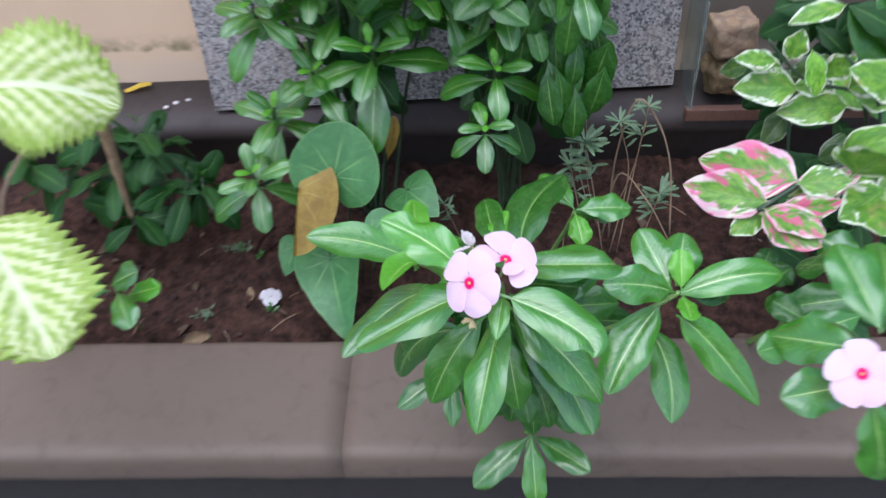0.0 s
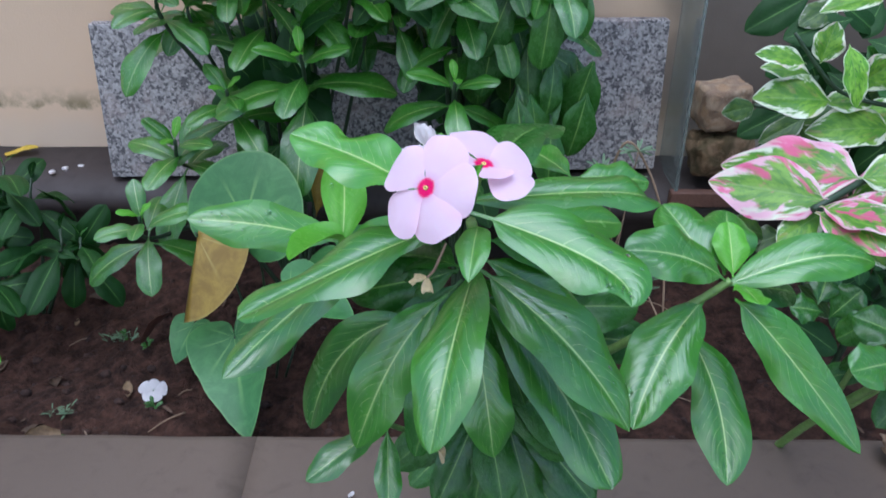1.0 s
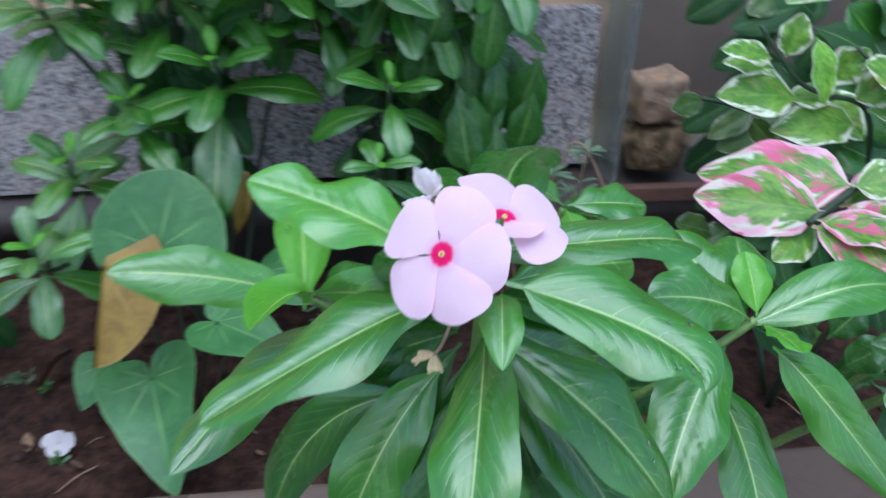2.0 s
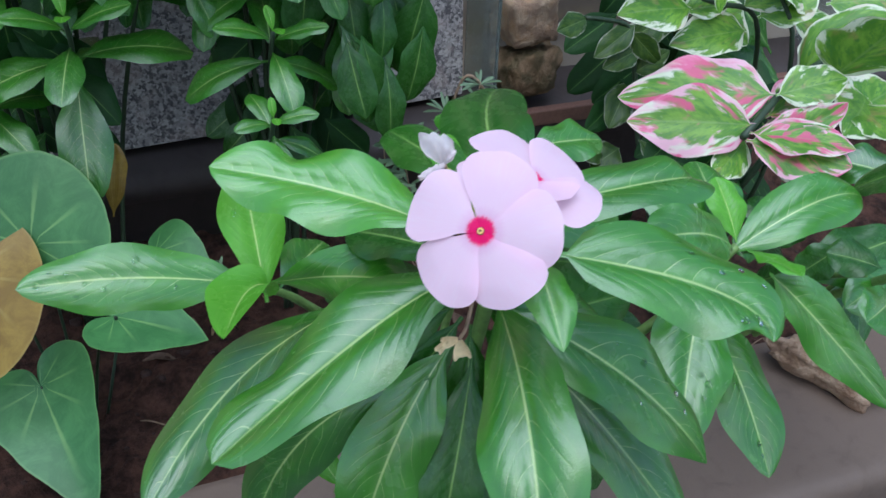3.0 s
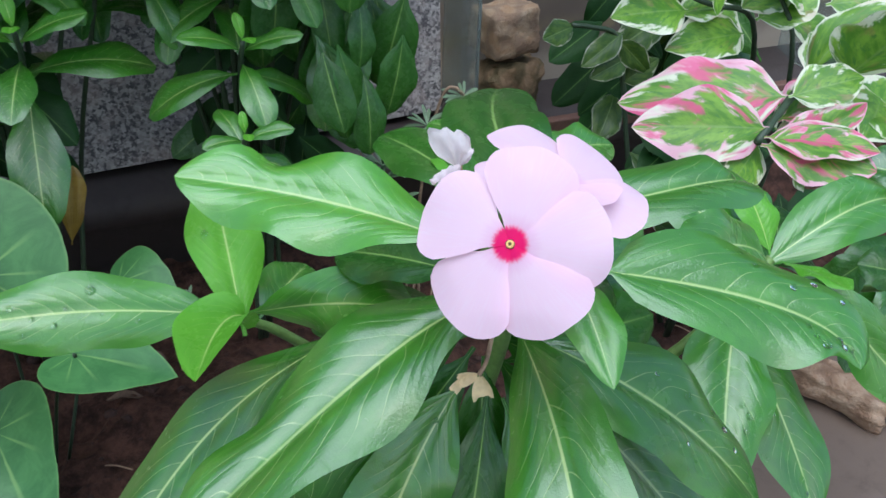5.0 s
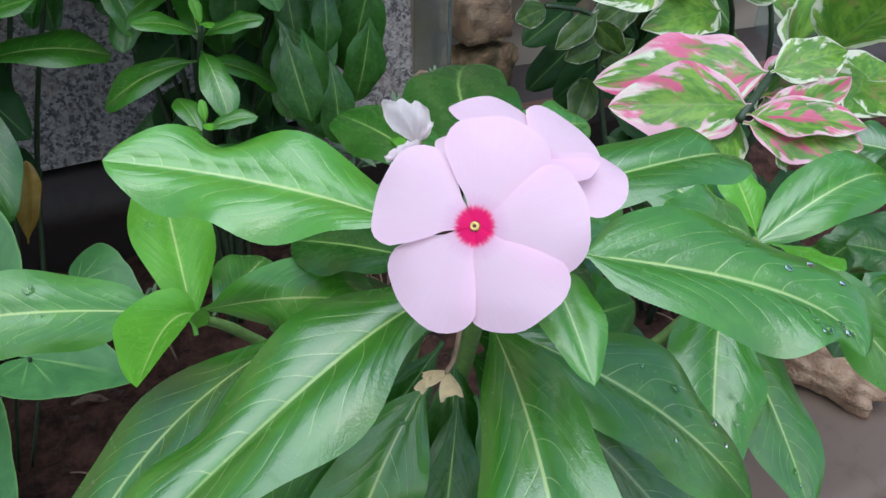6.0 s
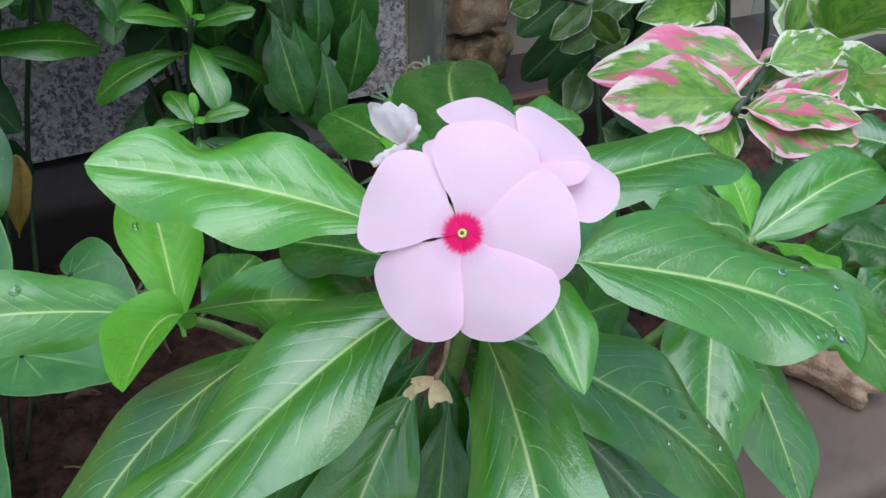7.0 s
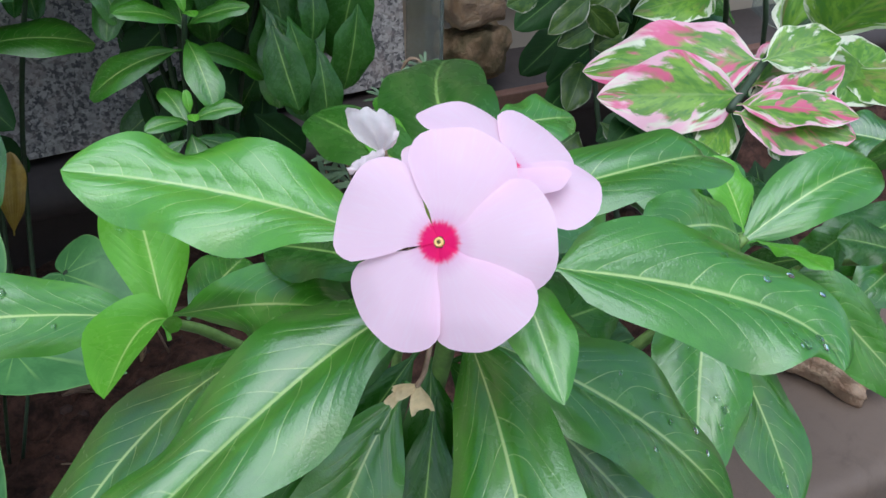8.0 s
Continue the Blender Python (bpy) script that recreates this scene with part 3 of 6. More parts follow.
def rock_bm(size, seed, rough=0.22, cuts=3, boxy=0.5):
    """A weathered lump, between a ball and a block."""
    bm = bmesh.new()
    bmesh.ops.create_icosphere(bm, subdivisions=cuts, radius=1.0)
    off = Vector((seed * 7.3, seed * 3.1, seed * 5.7))
    for v in bm.verts:
        p = v.co.normalized()
        m = max(abs(p.x), abs(p.y), abs(p.z))
        q = p.lerp(p / m, boxy)
        q *= 1 + rough * noise.noise(p * 1.4 + off) + 0.4 * rough * noise.noise(p * 4 + off)
        v.co = Vector((q.x * size[0], q.y * size[1], q.z * size[2]))
    return bm


def curl_bm(length, width, seed, curl=1.2):
    """A dry curled scrap of leaf."""
    rnd = random.Random(seed)
    bm = bmesh.new()
    rows, cols = 8, 5
    grid = []
    for i in range(rows + 1):
        u = i / rows
        h = width / 2 * math.sin(math.pi * (0.06 + 0.9 * u)) ** 0.7
        line = []
        for j in range(cols + 1):
            v = 2 * j / cols - 1
            a = v * curl
            w = rnd.uniform(-0.09, 0.09) * width
            line.append(bm.verts.new(((u - 0.5) * length, h * math.sin(a) / max(0.6, curl) + w, h * (1 - math.cos(a)) + 0.12 * length * math.sin(3 * u + seed))))
        grid.append(line)
    for a, b in zip(grid, grid[1:]):
        for j in range(cols):
            bm.faces.new((a[j], a[j + 1], b[j + 1], b[j]))
    return bm


def petal_bm(turn, R, lift=0.0, bend=0.10, skew=0.16, seed=0, rows=20, cols=16, wide=0.70):
    """One broad, blunt petal of a pinwheel flower, in the flower's own axes (z out of its face)."""
    bm = bmesh.new()
    uvl = bm.loops.layers.uv.new("UVMap")
    rnd = random.Random(seed)
    ph, ph2, lean = rnd.uniform(0, 6.28), rnd.uniform(0, 6.28), rnd.uniform(-0.03, 0.03)
    cz, sz = math.cos(turn), math.sin(turn)
    grid, uvs = [], {}
    for i in range(rows + 1):
        u = i / rows
        line = []
        for j in range(cols + 1):
            v = math.sin(math.pi / 2 * (2 * j / cols - 1)) * 0.5 + 0.5 * (2 * j / cols - 1)
            reach = 1 - 0.05 * v * v - 0.17 * abs(v) ** 7 + (0.03 + lean) * v + 0.013 * math.sin(4 * v + ph) + 0.007 * math.sin(9 * v + ph2)
            t = (0.05 + 0.95 * u) * reach
            w = wide * (1 - 0.09 * math.exp(-((t - 0.27) / 0.10) ** 2)) * (1 - 0.10 * max(0.0, t - 0.6) / 0.4)
            q = v * w + skew * t * t * 0.5
            x, y = R * t * math.cos(q), R * t * math.sin(q)
            z = -bend * R * t * t + lift * R * v * t + 0.022 * R * math.sin(3 * v + ph) * t * t + 0.05 * R * (1 - v * v) * t
            z -= 0.05 * R * max(0.0, t - 0.7) / 0.3 * (0.6 + 0.4 * math.sin(5 * v + ph2))
            vert = bm.verts.new((x * cz - y * sz, x * sz + y * cz, z))
            uvs[vert] = (t, (v + 1) / 2)
            line.append(vert)
        grid.append(line)
    for a, b in zip(grid, grid[1:]):
        for j in range(cols):
            f = bm.faces.new((a[j], b[j], b[j + 1], a[j + 1]))
            for lp in f.loops:
                lp[uvl].uv = uvs[lp.vert]
    return bm


def flower(plant, at, normal, R, turn=0.0, up=(0, 0, 1), tilt=0.07, seed=0, bend=0.10, bends=None, turns=None, short=None):
    """A five-petalled flower as a part: its tube, five petals and its eye."""
    n = Vector(normal).normalized()
    x = Vector(up).cross(n).normalized()
    m = Matrix((x, n.cross(x), n)).transposed().to_4x4()
    tube_part = part("flower", tube([(0, 0, -0.022), (0, 0, -0.008), (0, 0, 0.0004)], 0.0011, 0.0009, 10), STEM, plant, "pale pink flower with carmine eye")
    tube_part.matrix_local = Matrix.Translation(local(plant, at)) @ m
    for k in range(5):
        way = turn + k * 2 * math.pi / 5 + radians((turns or {}).get(k, 0))
        part("petal", petal_bm(way, R * (short or {}).get(k, 1.0), tilt, (bends or {}).get(k, bend), 0.11, seed + k), PETAL, tube_part)
    rim = bmesh.new()
    rings = [(0.00105, 0.0003), (0.00085, 0.0009), (0.0006, 0.0009), (0.00035, 0.0004)]
    rows = [[rim.verts.new((r * math.cos(a * math.pi / 8), r * math.sin(a * math.pi / 8), z)) for a in range(16)] for r, z in rings]
    for a, b in zip(rows, rows[1:]):
        for j in range(16):
            rim.faces.new((a[j], a[(j + 1) % 16], b[(j + 1) % 16], b[j]))
    part("eye", rim, EYE_RIM, tube_part, "yellow eye ring")
    hole = bmesh.new()
    bmesh.ops.create_circle(hole, cap_ends=True, segments=12, radius=0.00045)
    hole_ob = part("throat", hole, EYE_HOLE, tube_part)
    hole_ob.location = (0, 0, 0.0006)
    return tube_part


def drops(ob, spots):
    """Water beads on a leaf; each spot: along, across (0 to 1) and radius."""
    n = len(ob.data.polygons)
    cols = next(c for c in (12, 10, 8, 6) if n % c == 0 and n // c > c)
    for u, v, r in spots:
        r *= 1.1
        f = ob.data.polygons[min(n // cols - 1, int(u * n / cols)) * cols + min(cols - 1, int(v * cols))]
        nrm = f.normal if f.normal.z > 0 else -f.normal
        bm = bmesh.new()
        bmesh.ops.create_uvsphere(bm, u_segments=12, v_segments=8, radius=r)
        for w in bm.verts:
            w.co.z = max(w.co.z, -0.2 * r) * 0.6
        bead = part("water_drop", bm, WATER, ob, "clear bead of water")
        bead.matrix_local = Matrix.Translation(f.center + nrm * r * 0.12) @ nrm.to_track_quat("Z", "Y").to_matrix().to_4x4()

# ---- the setting ----
def setting(name, bm, material, label, category, smooth=False):
    return tagged(link(name, bm, material, smooth=smooth), label, category, kind="structure")


ground_bm = bmesh.new()
ground_vs = [ground_bm.verts.new(p) for p in ((-60, -120, 0), (60, -120, 0), (60, 1.3, 0), (-60, 1.3, 0))]
ground_bm.faces.new(ground_vs)
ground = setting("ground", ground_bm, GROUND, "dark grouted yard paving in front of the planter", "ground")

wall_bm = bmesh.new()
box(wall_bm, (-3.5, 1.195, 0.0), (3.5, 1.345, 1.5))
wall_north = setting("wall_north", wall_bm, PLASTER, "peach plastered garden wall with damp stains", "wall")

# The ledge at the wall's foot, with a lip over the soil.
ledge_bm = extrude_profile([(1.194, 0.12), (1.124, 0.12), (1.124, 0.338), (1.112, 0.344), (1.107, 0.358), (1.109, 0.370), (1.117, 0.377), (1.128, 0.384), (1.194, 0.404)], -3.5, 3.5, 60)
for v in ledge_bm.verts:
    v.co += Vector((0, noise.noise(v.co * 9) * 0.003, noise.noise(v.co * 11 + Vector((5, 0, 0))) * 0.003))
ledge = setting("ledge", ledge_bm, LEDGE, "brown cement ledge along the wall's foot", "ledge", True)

# The kerb of the planter in cast lengths with thin joints.
kerb = group_at("planter_kerb", (0, 0, 0), "mauve-grey cement kerb of the planter bed", "kerb", kind="structure")
KERB = [(0.7275, 0.0000), (0.7275, 0.3080), (0.7270, 0.3140), (0.7245, 0.3175), (0.7175, 0.3190), (0.6725, 0.3195), (0.6125, 0.3190), (0.5765, 0.3185), (0.5700, 0.3180), (0.5645, 0.3160), (0.5603, 0.3115), (0.5587, 0.3060), (0.5585, 0.2960), (0.5585, 0.2780), (0.5595, 0.2720), (0.5635, 0.2670), (0.5725, 0.2650), (0.5875, 0.2640), (0.5905, 0.2560), (0.5905, 0.0000)]
joints = [-3.4, -2.2, -1.31, -0.1095, 0.79, 1.7, 2.6, 3.4]
for x0, x1 in zip(joints, joints[1:]):
    bm = extrude_profile(KERB, x0 + 0.0003, x1 - 0.0003, 40)
    for v in bm.verts:
        if v.co.z > 0.1:
            v.co += Vector((0, noise.noise(v.co * 12) * 0.002, noise.noise(v.co * 10 + Vector((3, 1, 0))) * 0.002))
    part("kerb_block", bm, CURB, kerb)

# Dark sheet that stands in for the shade under the kerb's lip.
lip_shade_bm = bmesh.new()
box(lip_shade_bm, (-3.39, 0.584, 0.0), (3.39, 0.5895, 0.262))
part("lip_shade", lip_shade_bm, GROUND, kerb, "dark sheet standing in for shade under the kerb's lip", smooth=False)

# Soil of the bed.
soil_bm = bmesh.new()


def soil_height(x, y):
    p = Vector((x, y, 0))
    h = 0.256 + 0.016 * noise.noise(p * 6) + 0.011 * noise.noise(p * 19) + 0.008 * noise.noise(p * 48) + 0.005 * noise.noise(p * 115)
    return h + 0.028 * math.exp(-((y - 0.73) / 0.03) ** 2) * (0.55 + 0.45 * noise.noise(p * 9)) + 0.03 * max(0.0, (y - 0.9) / 0.2)


xs = [-3.4, -2.6, -1.9, -1.4, -1.0] + [-0.8 + 0.006 * i for i in range(301)] + [1.2, 1.6, 2.2, 2.8, 3.4]
ys = [0.725 + 0.0062 * j for j in range(66)]
rows = [[soil_bm.verts.new((x, y, soil_height(x, y))) for y in ys] for x in xs]
for a, b in zip(rows, rows[1:]):
    for j in range(len(ys) - 1):
        soil_bm.faces.new((a[j], b[j], b[j + 1], a[j + 1]))
soil = setting("soil", soil_bm, SOIL, "damp red-brown garden soil in the planter bed", "soil", True)

# Loose crumbs of soil, past counting.
rnd = random.Random(5)
ICO = bmesh.new()
bmesh.ops.create_icosphere(ICO, subdivisions=1, radius=1.0)
ico_v = [v.co.copy() for v in ICO.verts]
ico_f = [[v.index for v in f.verts] for f in ICO.faces]
ICO.free()
verts, faces = [], []
for k in range(1500):
    x, y = rnd.uniform(-0.75, 0.75), rnd.uniform(0.735, 1.10)
    r = 0.0008 + 0.0055 * rnd.random() ** 4.5
    o = Vector((x, y, soil_height(x, y) - r * 0.05))
    start = len(verts)
    for c in ico_v:
        verts.append(o + Vector((c.x * 1.2, c.y, c.z * 0.75)) * r * (1 + 0.45 * noise.noise(c * 1.7 + o * 90)))
    faces += [[start + i for i in f] for f in ico_f]
clod_me = bpy.data.meshes.new("soil_crumbs")
clod_me.from_pydata([tuple(v) for v in verts], [], faces)
clod_me.materials.append(CLOD)
for f in clod_me.polygons:
    f.use_smooth = True
tagged(new("soil_crumbs", clod_me), "loose crumbs and clods of red-brown soil", "soil", kind="stuff")

# The granite offcut that leans on the wall.
slab = link("granite_slab", soft_box((-0.345, -0.010, 0.0), (0.345, 0.010, 0.191), 0.0015), GRANITE, smooth=False)
slab.matrix_world = pose(-0.006, 1.150, 0.396, -3.0, -0.8, 2.4)
tagged(slab, "speckled grey granite slab leaning on the wall", "stone slab")

# The old glass tank on the ledge.
tank = group_at("glass_tank", (0.36, 1.105, 0.385), "old glass tank with dusty panes on the ledge", "tank")


def pane(lo, hi, name="pane"):
    ob = part(name, soft_box([a - b for a, b in zip(lo, tank.location)], [a - b for a, b in zip(hi, tank.location)], 0.0008, 1), GLASS, tank, smooth=False)
    ob.visible_shadow = False
    return ob


pane((0.354, 1.101, 0.394), (0.3585, 1.190, 0.70))
pane((0.86, 1.101, 0.394), (0.8645, 1.190, 0.70))
part("base", soft_box((-0.010, -0.006, -0.012), (0.506, 0.008, 0.008), 0.002), TERRACOTTA, tank, "brown-red base strip", False)

# Broken-tile paving below the kerb.
paving = group_at("pavement", (0, 0, 0), "crazy paving of dark blue-grey stone pieces", "paving", kind="structure")
rnd = random.Random(21)
for i in range(15):
    for j in range(6):
        cx, cy = -0.75 + 0.11 * i + 0.05 * (j % 2), 0.52 - 0.10 * j
        n = rnd.choice((5, 6, 6, 7))
        outline = []
        for k in range(n):
            a = 2 * math.pi * (k + rnd.uniform(-0.25, 0.25)) / n
            r = rnd.uniform(0.043, 0.056)
            outline.append((cx + r * math.cos(a), cy + r * math.sin(a)))
        bm = bmesh.new()
        low_ring = [bm.verts.new((x, y, 0.0005)) for x, y in outline]
        mid_ring = [bm.verts.new((x, y, 0.008)) for x, y in outline]
        top_ring = [bm.verts.new((cx + (x - cx) * 0.93, cy + (y - cy) * 0.93, 0.0105 + rnd.uniform(-0.001, 0.001))) for x, y in outline]
        for ra, rb in ((low_ring, mid_ring), (mid_ring, top_ring)):
            for k in range(n):
                bm.faces.new((ra[k], ra[(k + 1) % n], rb[(k + 1) % n], rb[k]))
        bm.faces.new(top_ring)
        part("paving_stone", bm, PAVING, paving, smooth=False)

# ---- rocks in the tank ----
rock_low = link("brown_rock", rock_bm((0.040, 0.030, 0.033), 3, 0.25, 4, 0.35), STONE_BROWN)
rock_low.matrix_world = pose(0.415, 1.140, 0.432, 0, 0, 12)
tagged(rock_low, "rounded mossy brown rock in the glass tank", "rock")
rock_top = link("tan_rock", rock_bm((0.030, 0.024, 0.0275), 8, 0.13, 4, 0.93), STONE_TAN)
rock_top.matrix_world = pose(0.405, 1.134, 0.4975, 4, -5, 8)
tagged(rock_top, "rough tan block of rock resting on another", "rock")

# ---- the flowering periwinkle ----
plant = group_at("periwinkle_plant", (0.082, 0.755, 0.25), "flowering periwinkle with glossy leaves and pink blooms", "plant")


def stem(points, r0, r1, material=None):
    return part("stem", tube([local(plant, p) for p in points], r0, r1, 9, 6, 0.1), material or STEM, plant)


stem([(0.082, 0.755, 0.235), (0.084, 0.70, 0.325), (0.080, 0.60, 0.43), (0.070, 0.515, 0.56), (0.064, 0.475, 0.655), (0.062, 0.468, 0.672)], 0.0042, 0.0026)
stem([(0.080, 0.60, 0.43), (0.115, 0.545, 0.515), (0.160, 0.508, 0.578), (0.196, 0.512, 0.602), (0.211, 0.513, 0.614)], 0.0030, 0.0022)
stem([(0.076, 0.56, 0.49), (0.045, 0.56, 0.555), (0.010, 0.560, 0.595), (-0.006, 0.556, 0.610)], 0.0026, 0.0018)
stem([(0.080, 0.59, 0.44), (0.100, 0.60, 0.54), (0.125, 0.59, 0.620), (0.130, 0.587, 0.640)], 0.0026, 0.0018)
stem([(0.084, 0.68, 0.35), (0.06, 0.60, 0.42), (0.02, 0.545, 0.482), (0.016, 0.537, 0.490)], 0.0022, 0.0016)
stem([(0.084, 0.69, 0.34), (0.092, 0.61, 0.352), (0.097, 0.546, 0.376)], 0.0022, 0.0016)

# Crown leaves.
leaf(plant, (0.0363, 0.4591, 0.6916), (-0.0289, 0.5142, 0.6969), 0.0339, (0.0082, 0.4917, 0.6937), (-0.08, -0.44, 0.90), BRIGHT, seed=1, wave=0.10, rows=30, cols=12, notch=-0.32, blunt=0.63, taper=0.70)
leaf_broad = leaf(plant, (0.0597, 0.4384, 0.6914), (0.1249, 0.3960, 0.6698), 0.0375, (0.1126, 0.4154, 0.6803), (0.23, -0.47, 0.85), GREEN, seed=2, wave=0.07, rows=30, cols=12, blunt=0.87, taper=0.50)
leaf(plant, (0.0467, 0.4570, 0.6721), (-0.0472, 0.4366, 0.6352), 0.0385, (0.0149, 0.4594, 0.6583), (-0.45, -0.21, 0.87), GREEN, seed=3, notch=-0.24, dent=0.80, wave=0.10, rows=30, cols=12, blunt=0.48, taper=0.86)
leaf(plant, (0.0260, 0.4855, 0.6520), (-0.0728, 0.4950, 0.5564), 0.0337, (-0.0255, 0.5201, 0.5952), (-0.22, -0.44, 0.87), GREEN, seed=4, fold=0.22, wave=0.12, rows=30, cols=12, blunt=0.74, taper=1.20)
leaf(plant, (0.0675, 0.4807, 0.6440), (0.0429, 0.3806, 0.6039), 0.0346, (0.0537, 0.4212, 0.6381), (-0.47, -0.83, 0.31), GREEN, seed=5, wave=0.04, rows=30, cols=12, blunt=0.65, taper=0.85)
leaf(plant, (0.0642, 0.4451, 0.6810), (0.0583, 0.4113, 0.6718), 0.0156, (0.0614, 0.4303, 0.6813), (-0.18, -0.50, 0.85), SMALL, seed=6, wave=0.04, rows=16, cols=8, blunt=0.76, taper=0.81)
leaf_dark = leaf(plant, (0.0664, 0.4758, 0.6417), (0.1412, 0.4254, 0.5791), 0.0418, (0.1102, 0.4448, 0.6177), (0.04, -0.31, 0.95), GREEN, seed=7, wave=0.05, rows=30, cols=12, blunt=0.96, taper=0.75)
leaf(plant, (0.0644, 0.4648, 0.6364), (0.1361, 0.4229, 0.5436), 0.0388, (0.1048, 0.4608, 0.5892), (0.30, -0.61, 0.73), GREEN, seed=8, wave=0.05, rows=26, cols=10, blunt=0.41, taper=0.69)
leaf(plant, (0.040, 0.476, 0.612), (-0.029, 0.520, 0.500), 0.030, (-0.004, 0.500, 0.573), (-0.35, -0.7, 0.5), GREEN, seed=9, wave=0.08, rows=24, cols=10)
leaf(plant, (0.052, 0.482, 0.622), (0.004, 0.462, 0.535), 0.034, (0.025, 0.470, 0.590), (-0.3, -0.7, 0.5), GREEN, seed=10, wave=0.08, rows=24, cols=10)
leaf(plant, (0.060, 0.480, 0.615), (0.036, 0.450, 0.540), 0.026, None, (-0.2, -0.85, 0.5), DEEP, seed=11, rows=20, cols=8)
leaf(plant, (0.066, 0.480, 0.610), (0.078, 0.450, 0.540), 0.028, None, (0.1, -0.85, 0.5), GREEN, seed=12, rows=20, cols=8)
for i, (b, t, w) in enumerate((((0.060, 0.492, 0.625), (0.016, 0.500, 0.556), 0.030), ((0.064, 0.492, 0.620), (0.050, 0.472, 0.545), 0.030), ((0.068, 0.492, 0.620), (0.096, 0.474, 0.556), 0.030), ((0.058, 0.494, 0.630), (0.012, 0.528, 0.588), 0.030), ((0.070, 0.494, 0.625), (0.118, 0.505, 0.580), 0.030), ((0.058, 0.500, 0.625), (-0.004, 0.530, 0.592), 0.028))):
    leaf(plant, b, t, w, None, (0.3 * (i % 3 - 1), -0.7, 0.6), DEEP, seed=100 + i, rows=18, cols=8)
for i, (b, t, w) in enumerate((((0.054, 0.490, 0.658), (0.026, 0.540, 0.644), 0.024), ((0.058, 0.490, 0.634), (0.020, 0.556, 0.604), 0.030), ((0.072, 0.490, 0.650), (0.128, 0.512, 0.622), 0.030), ((0.070, 0.488, 0.640), (0.124, 0.486, 0.606), 0.028), ((0.076, 0.492, 0.655), (0.150, 0.530, 0.640), 0.030))):
    leaf(plant, b, t, w, None, (0.1 * (i % 3 - 1), -0.5, 0.85), GREEN if i > 2 else DEEP, seed=120 + i, rows=18, cols=8)
for i, (b, t, w, m) in enumerate((((0.086, 0.520, 0.588), (0.166, 0.528, 0.586), 0.034, DEEP), ((0.100, 0.532, 0.562), (0.182, 0.534, 0.556), 0.034, DEEP), ((0.080, 0.512, 0.614), (0.146, 0.528, 0.622), 0.030, GREEN))):
    leaf(plant, b, t, w, None, (0.0, -0.6, 0.8), m, seed=130 + i, rows=18, cols=8)
# Leaves behind the blooms.
leaf(plant, (0.0486, 0.4900, 0.6703), (0.1505, 0.4840, 0.6743), 0.0281, (0.1247, 0.4730, 0.6862), (0.08, -0.20, 0.98), GREEN, seed=13, wave=0.08, rows=24, cols=10, blunt=0.78, taper=0.58)
leaf(plant, (0.0797, 0.4877, 0.6733), (0.1195, 0.6005, 0.6701), 0.0375, (0.0862, 0.5358, 0.6847), (-0.21, -0.27, 0.94), DEEP, seed=14, rows=24, cols=10, blunt=0.51, taper=0.66)
leaf(plant, (0.060, 0.490, 0.676), (0.070, 0.540, 0.682), 0.022, None, (0, -0.4, 0.9), YOUNG, seed=15, rows=16, cols=8)
leaf(plant, (0.062, 0.490, 0.682), (0.052, 0.562, 0.676), 0.024, None, (-0.2, -0.4, 0.9), DEEP, seed=16, rows=20, cols=8)
# The side shoot with pale leaves.
leaf_long = leaf(plant, (-0.0086, 0.5589, 0.6098), (-0.1115, 0.5995, 0.6039), 0.0327, (-0.0589, 0.5922, 0.6035), (0.02, -0.72, 0.69), BRIGHT, seed=17, fold=0.30, wave=0.04, rows=26, cols=10, blunt=0.69, taper=0.79)
leaf_pale = leaf(plant, (-0.0085, 0.5476, 0.6090), (-0.0089, 0.5795, 0.6628), 0.0276, (-0.0079, 0.5705, 0.6347), (-0.10, -0.94, 0.34), YOUNG, seed=18, rows=20, cols=10, blunt=0.65, taper=0.82)
leaf(plant, (-0.0066, 0.5489, 0.6161), (-0.0325, 0.5056, 0.6275), 0.0262, (-0.0179, 0.5399, 0.6225), (-0.39, -0.59, 0.71), YOUNG, seed=19, wave=0.01, droop=0.02, rows=18, cols=8, blunt=0.76, taper=0.81)
leaf(plant, (-0.0067, 0.5561, 0.6130), (0.0367, 0.4961, 0.6443), 0.0329, (0.0209, 0.5211, 0.6344), (0.49, -0.75, 0.43), BRIGHT, seed=20, rows=20, cols=8, blunt=0.53, taper=0.89)
leaf(plant, (0.000, 0.562, 0.605), (0.030, 0.600, 0.600), 0.024, None, (0.1, -0.4, 0.9), GREEN, seed=21, rows=16, cols=8)
# The side shoot with beaded leaves.
leaf_beaded = leaf(plant, (0.1999, 0.5151, 0.6022), (0.1501, 0.4503, 0.5597), 0.0379, (0.1687, 0.4797, 0.5858), (-0.17, -0.61, 0.77), GREEN, seed=23, wave=0.03, rows=26, cols=10, blunt=0.71, taper=0.71)
leaf_low = leaf(plant, (0.1825, 0.4953, 0.5963), (0.2060, 0.4488, 0.5220), 0.0324, (0.2037, 0.4794, 0.5569), (-0.10, -0.51, 0.86), GREEN, seed=24, rows=26, cols=10, blunt=0.72, taper=0.88)
leaf(plant, (0.2016, 0.4795, 0.6225), (0.2743, 0.4496, 0.5444), 0.0303, (0.2317, 0.4739, 0.5940), (-0.13, -0.63, 0.76), GREEN, seed=25, wave=0.06, rows=26, cols=10, blunt=0.75, taper=0.84)
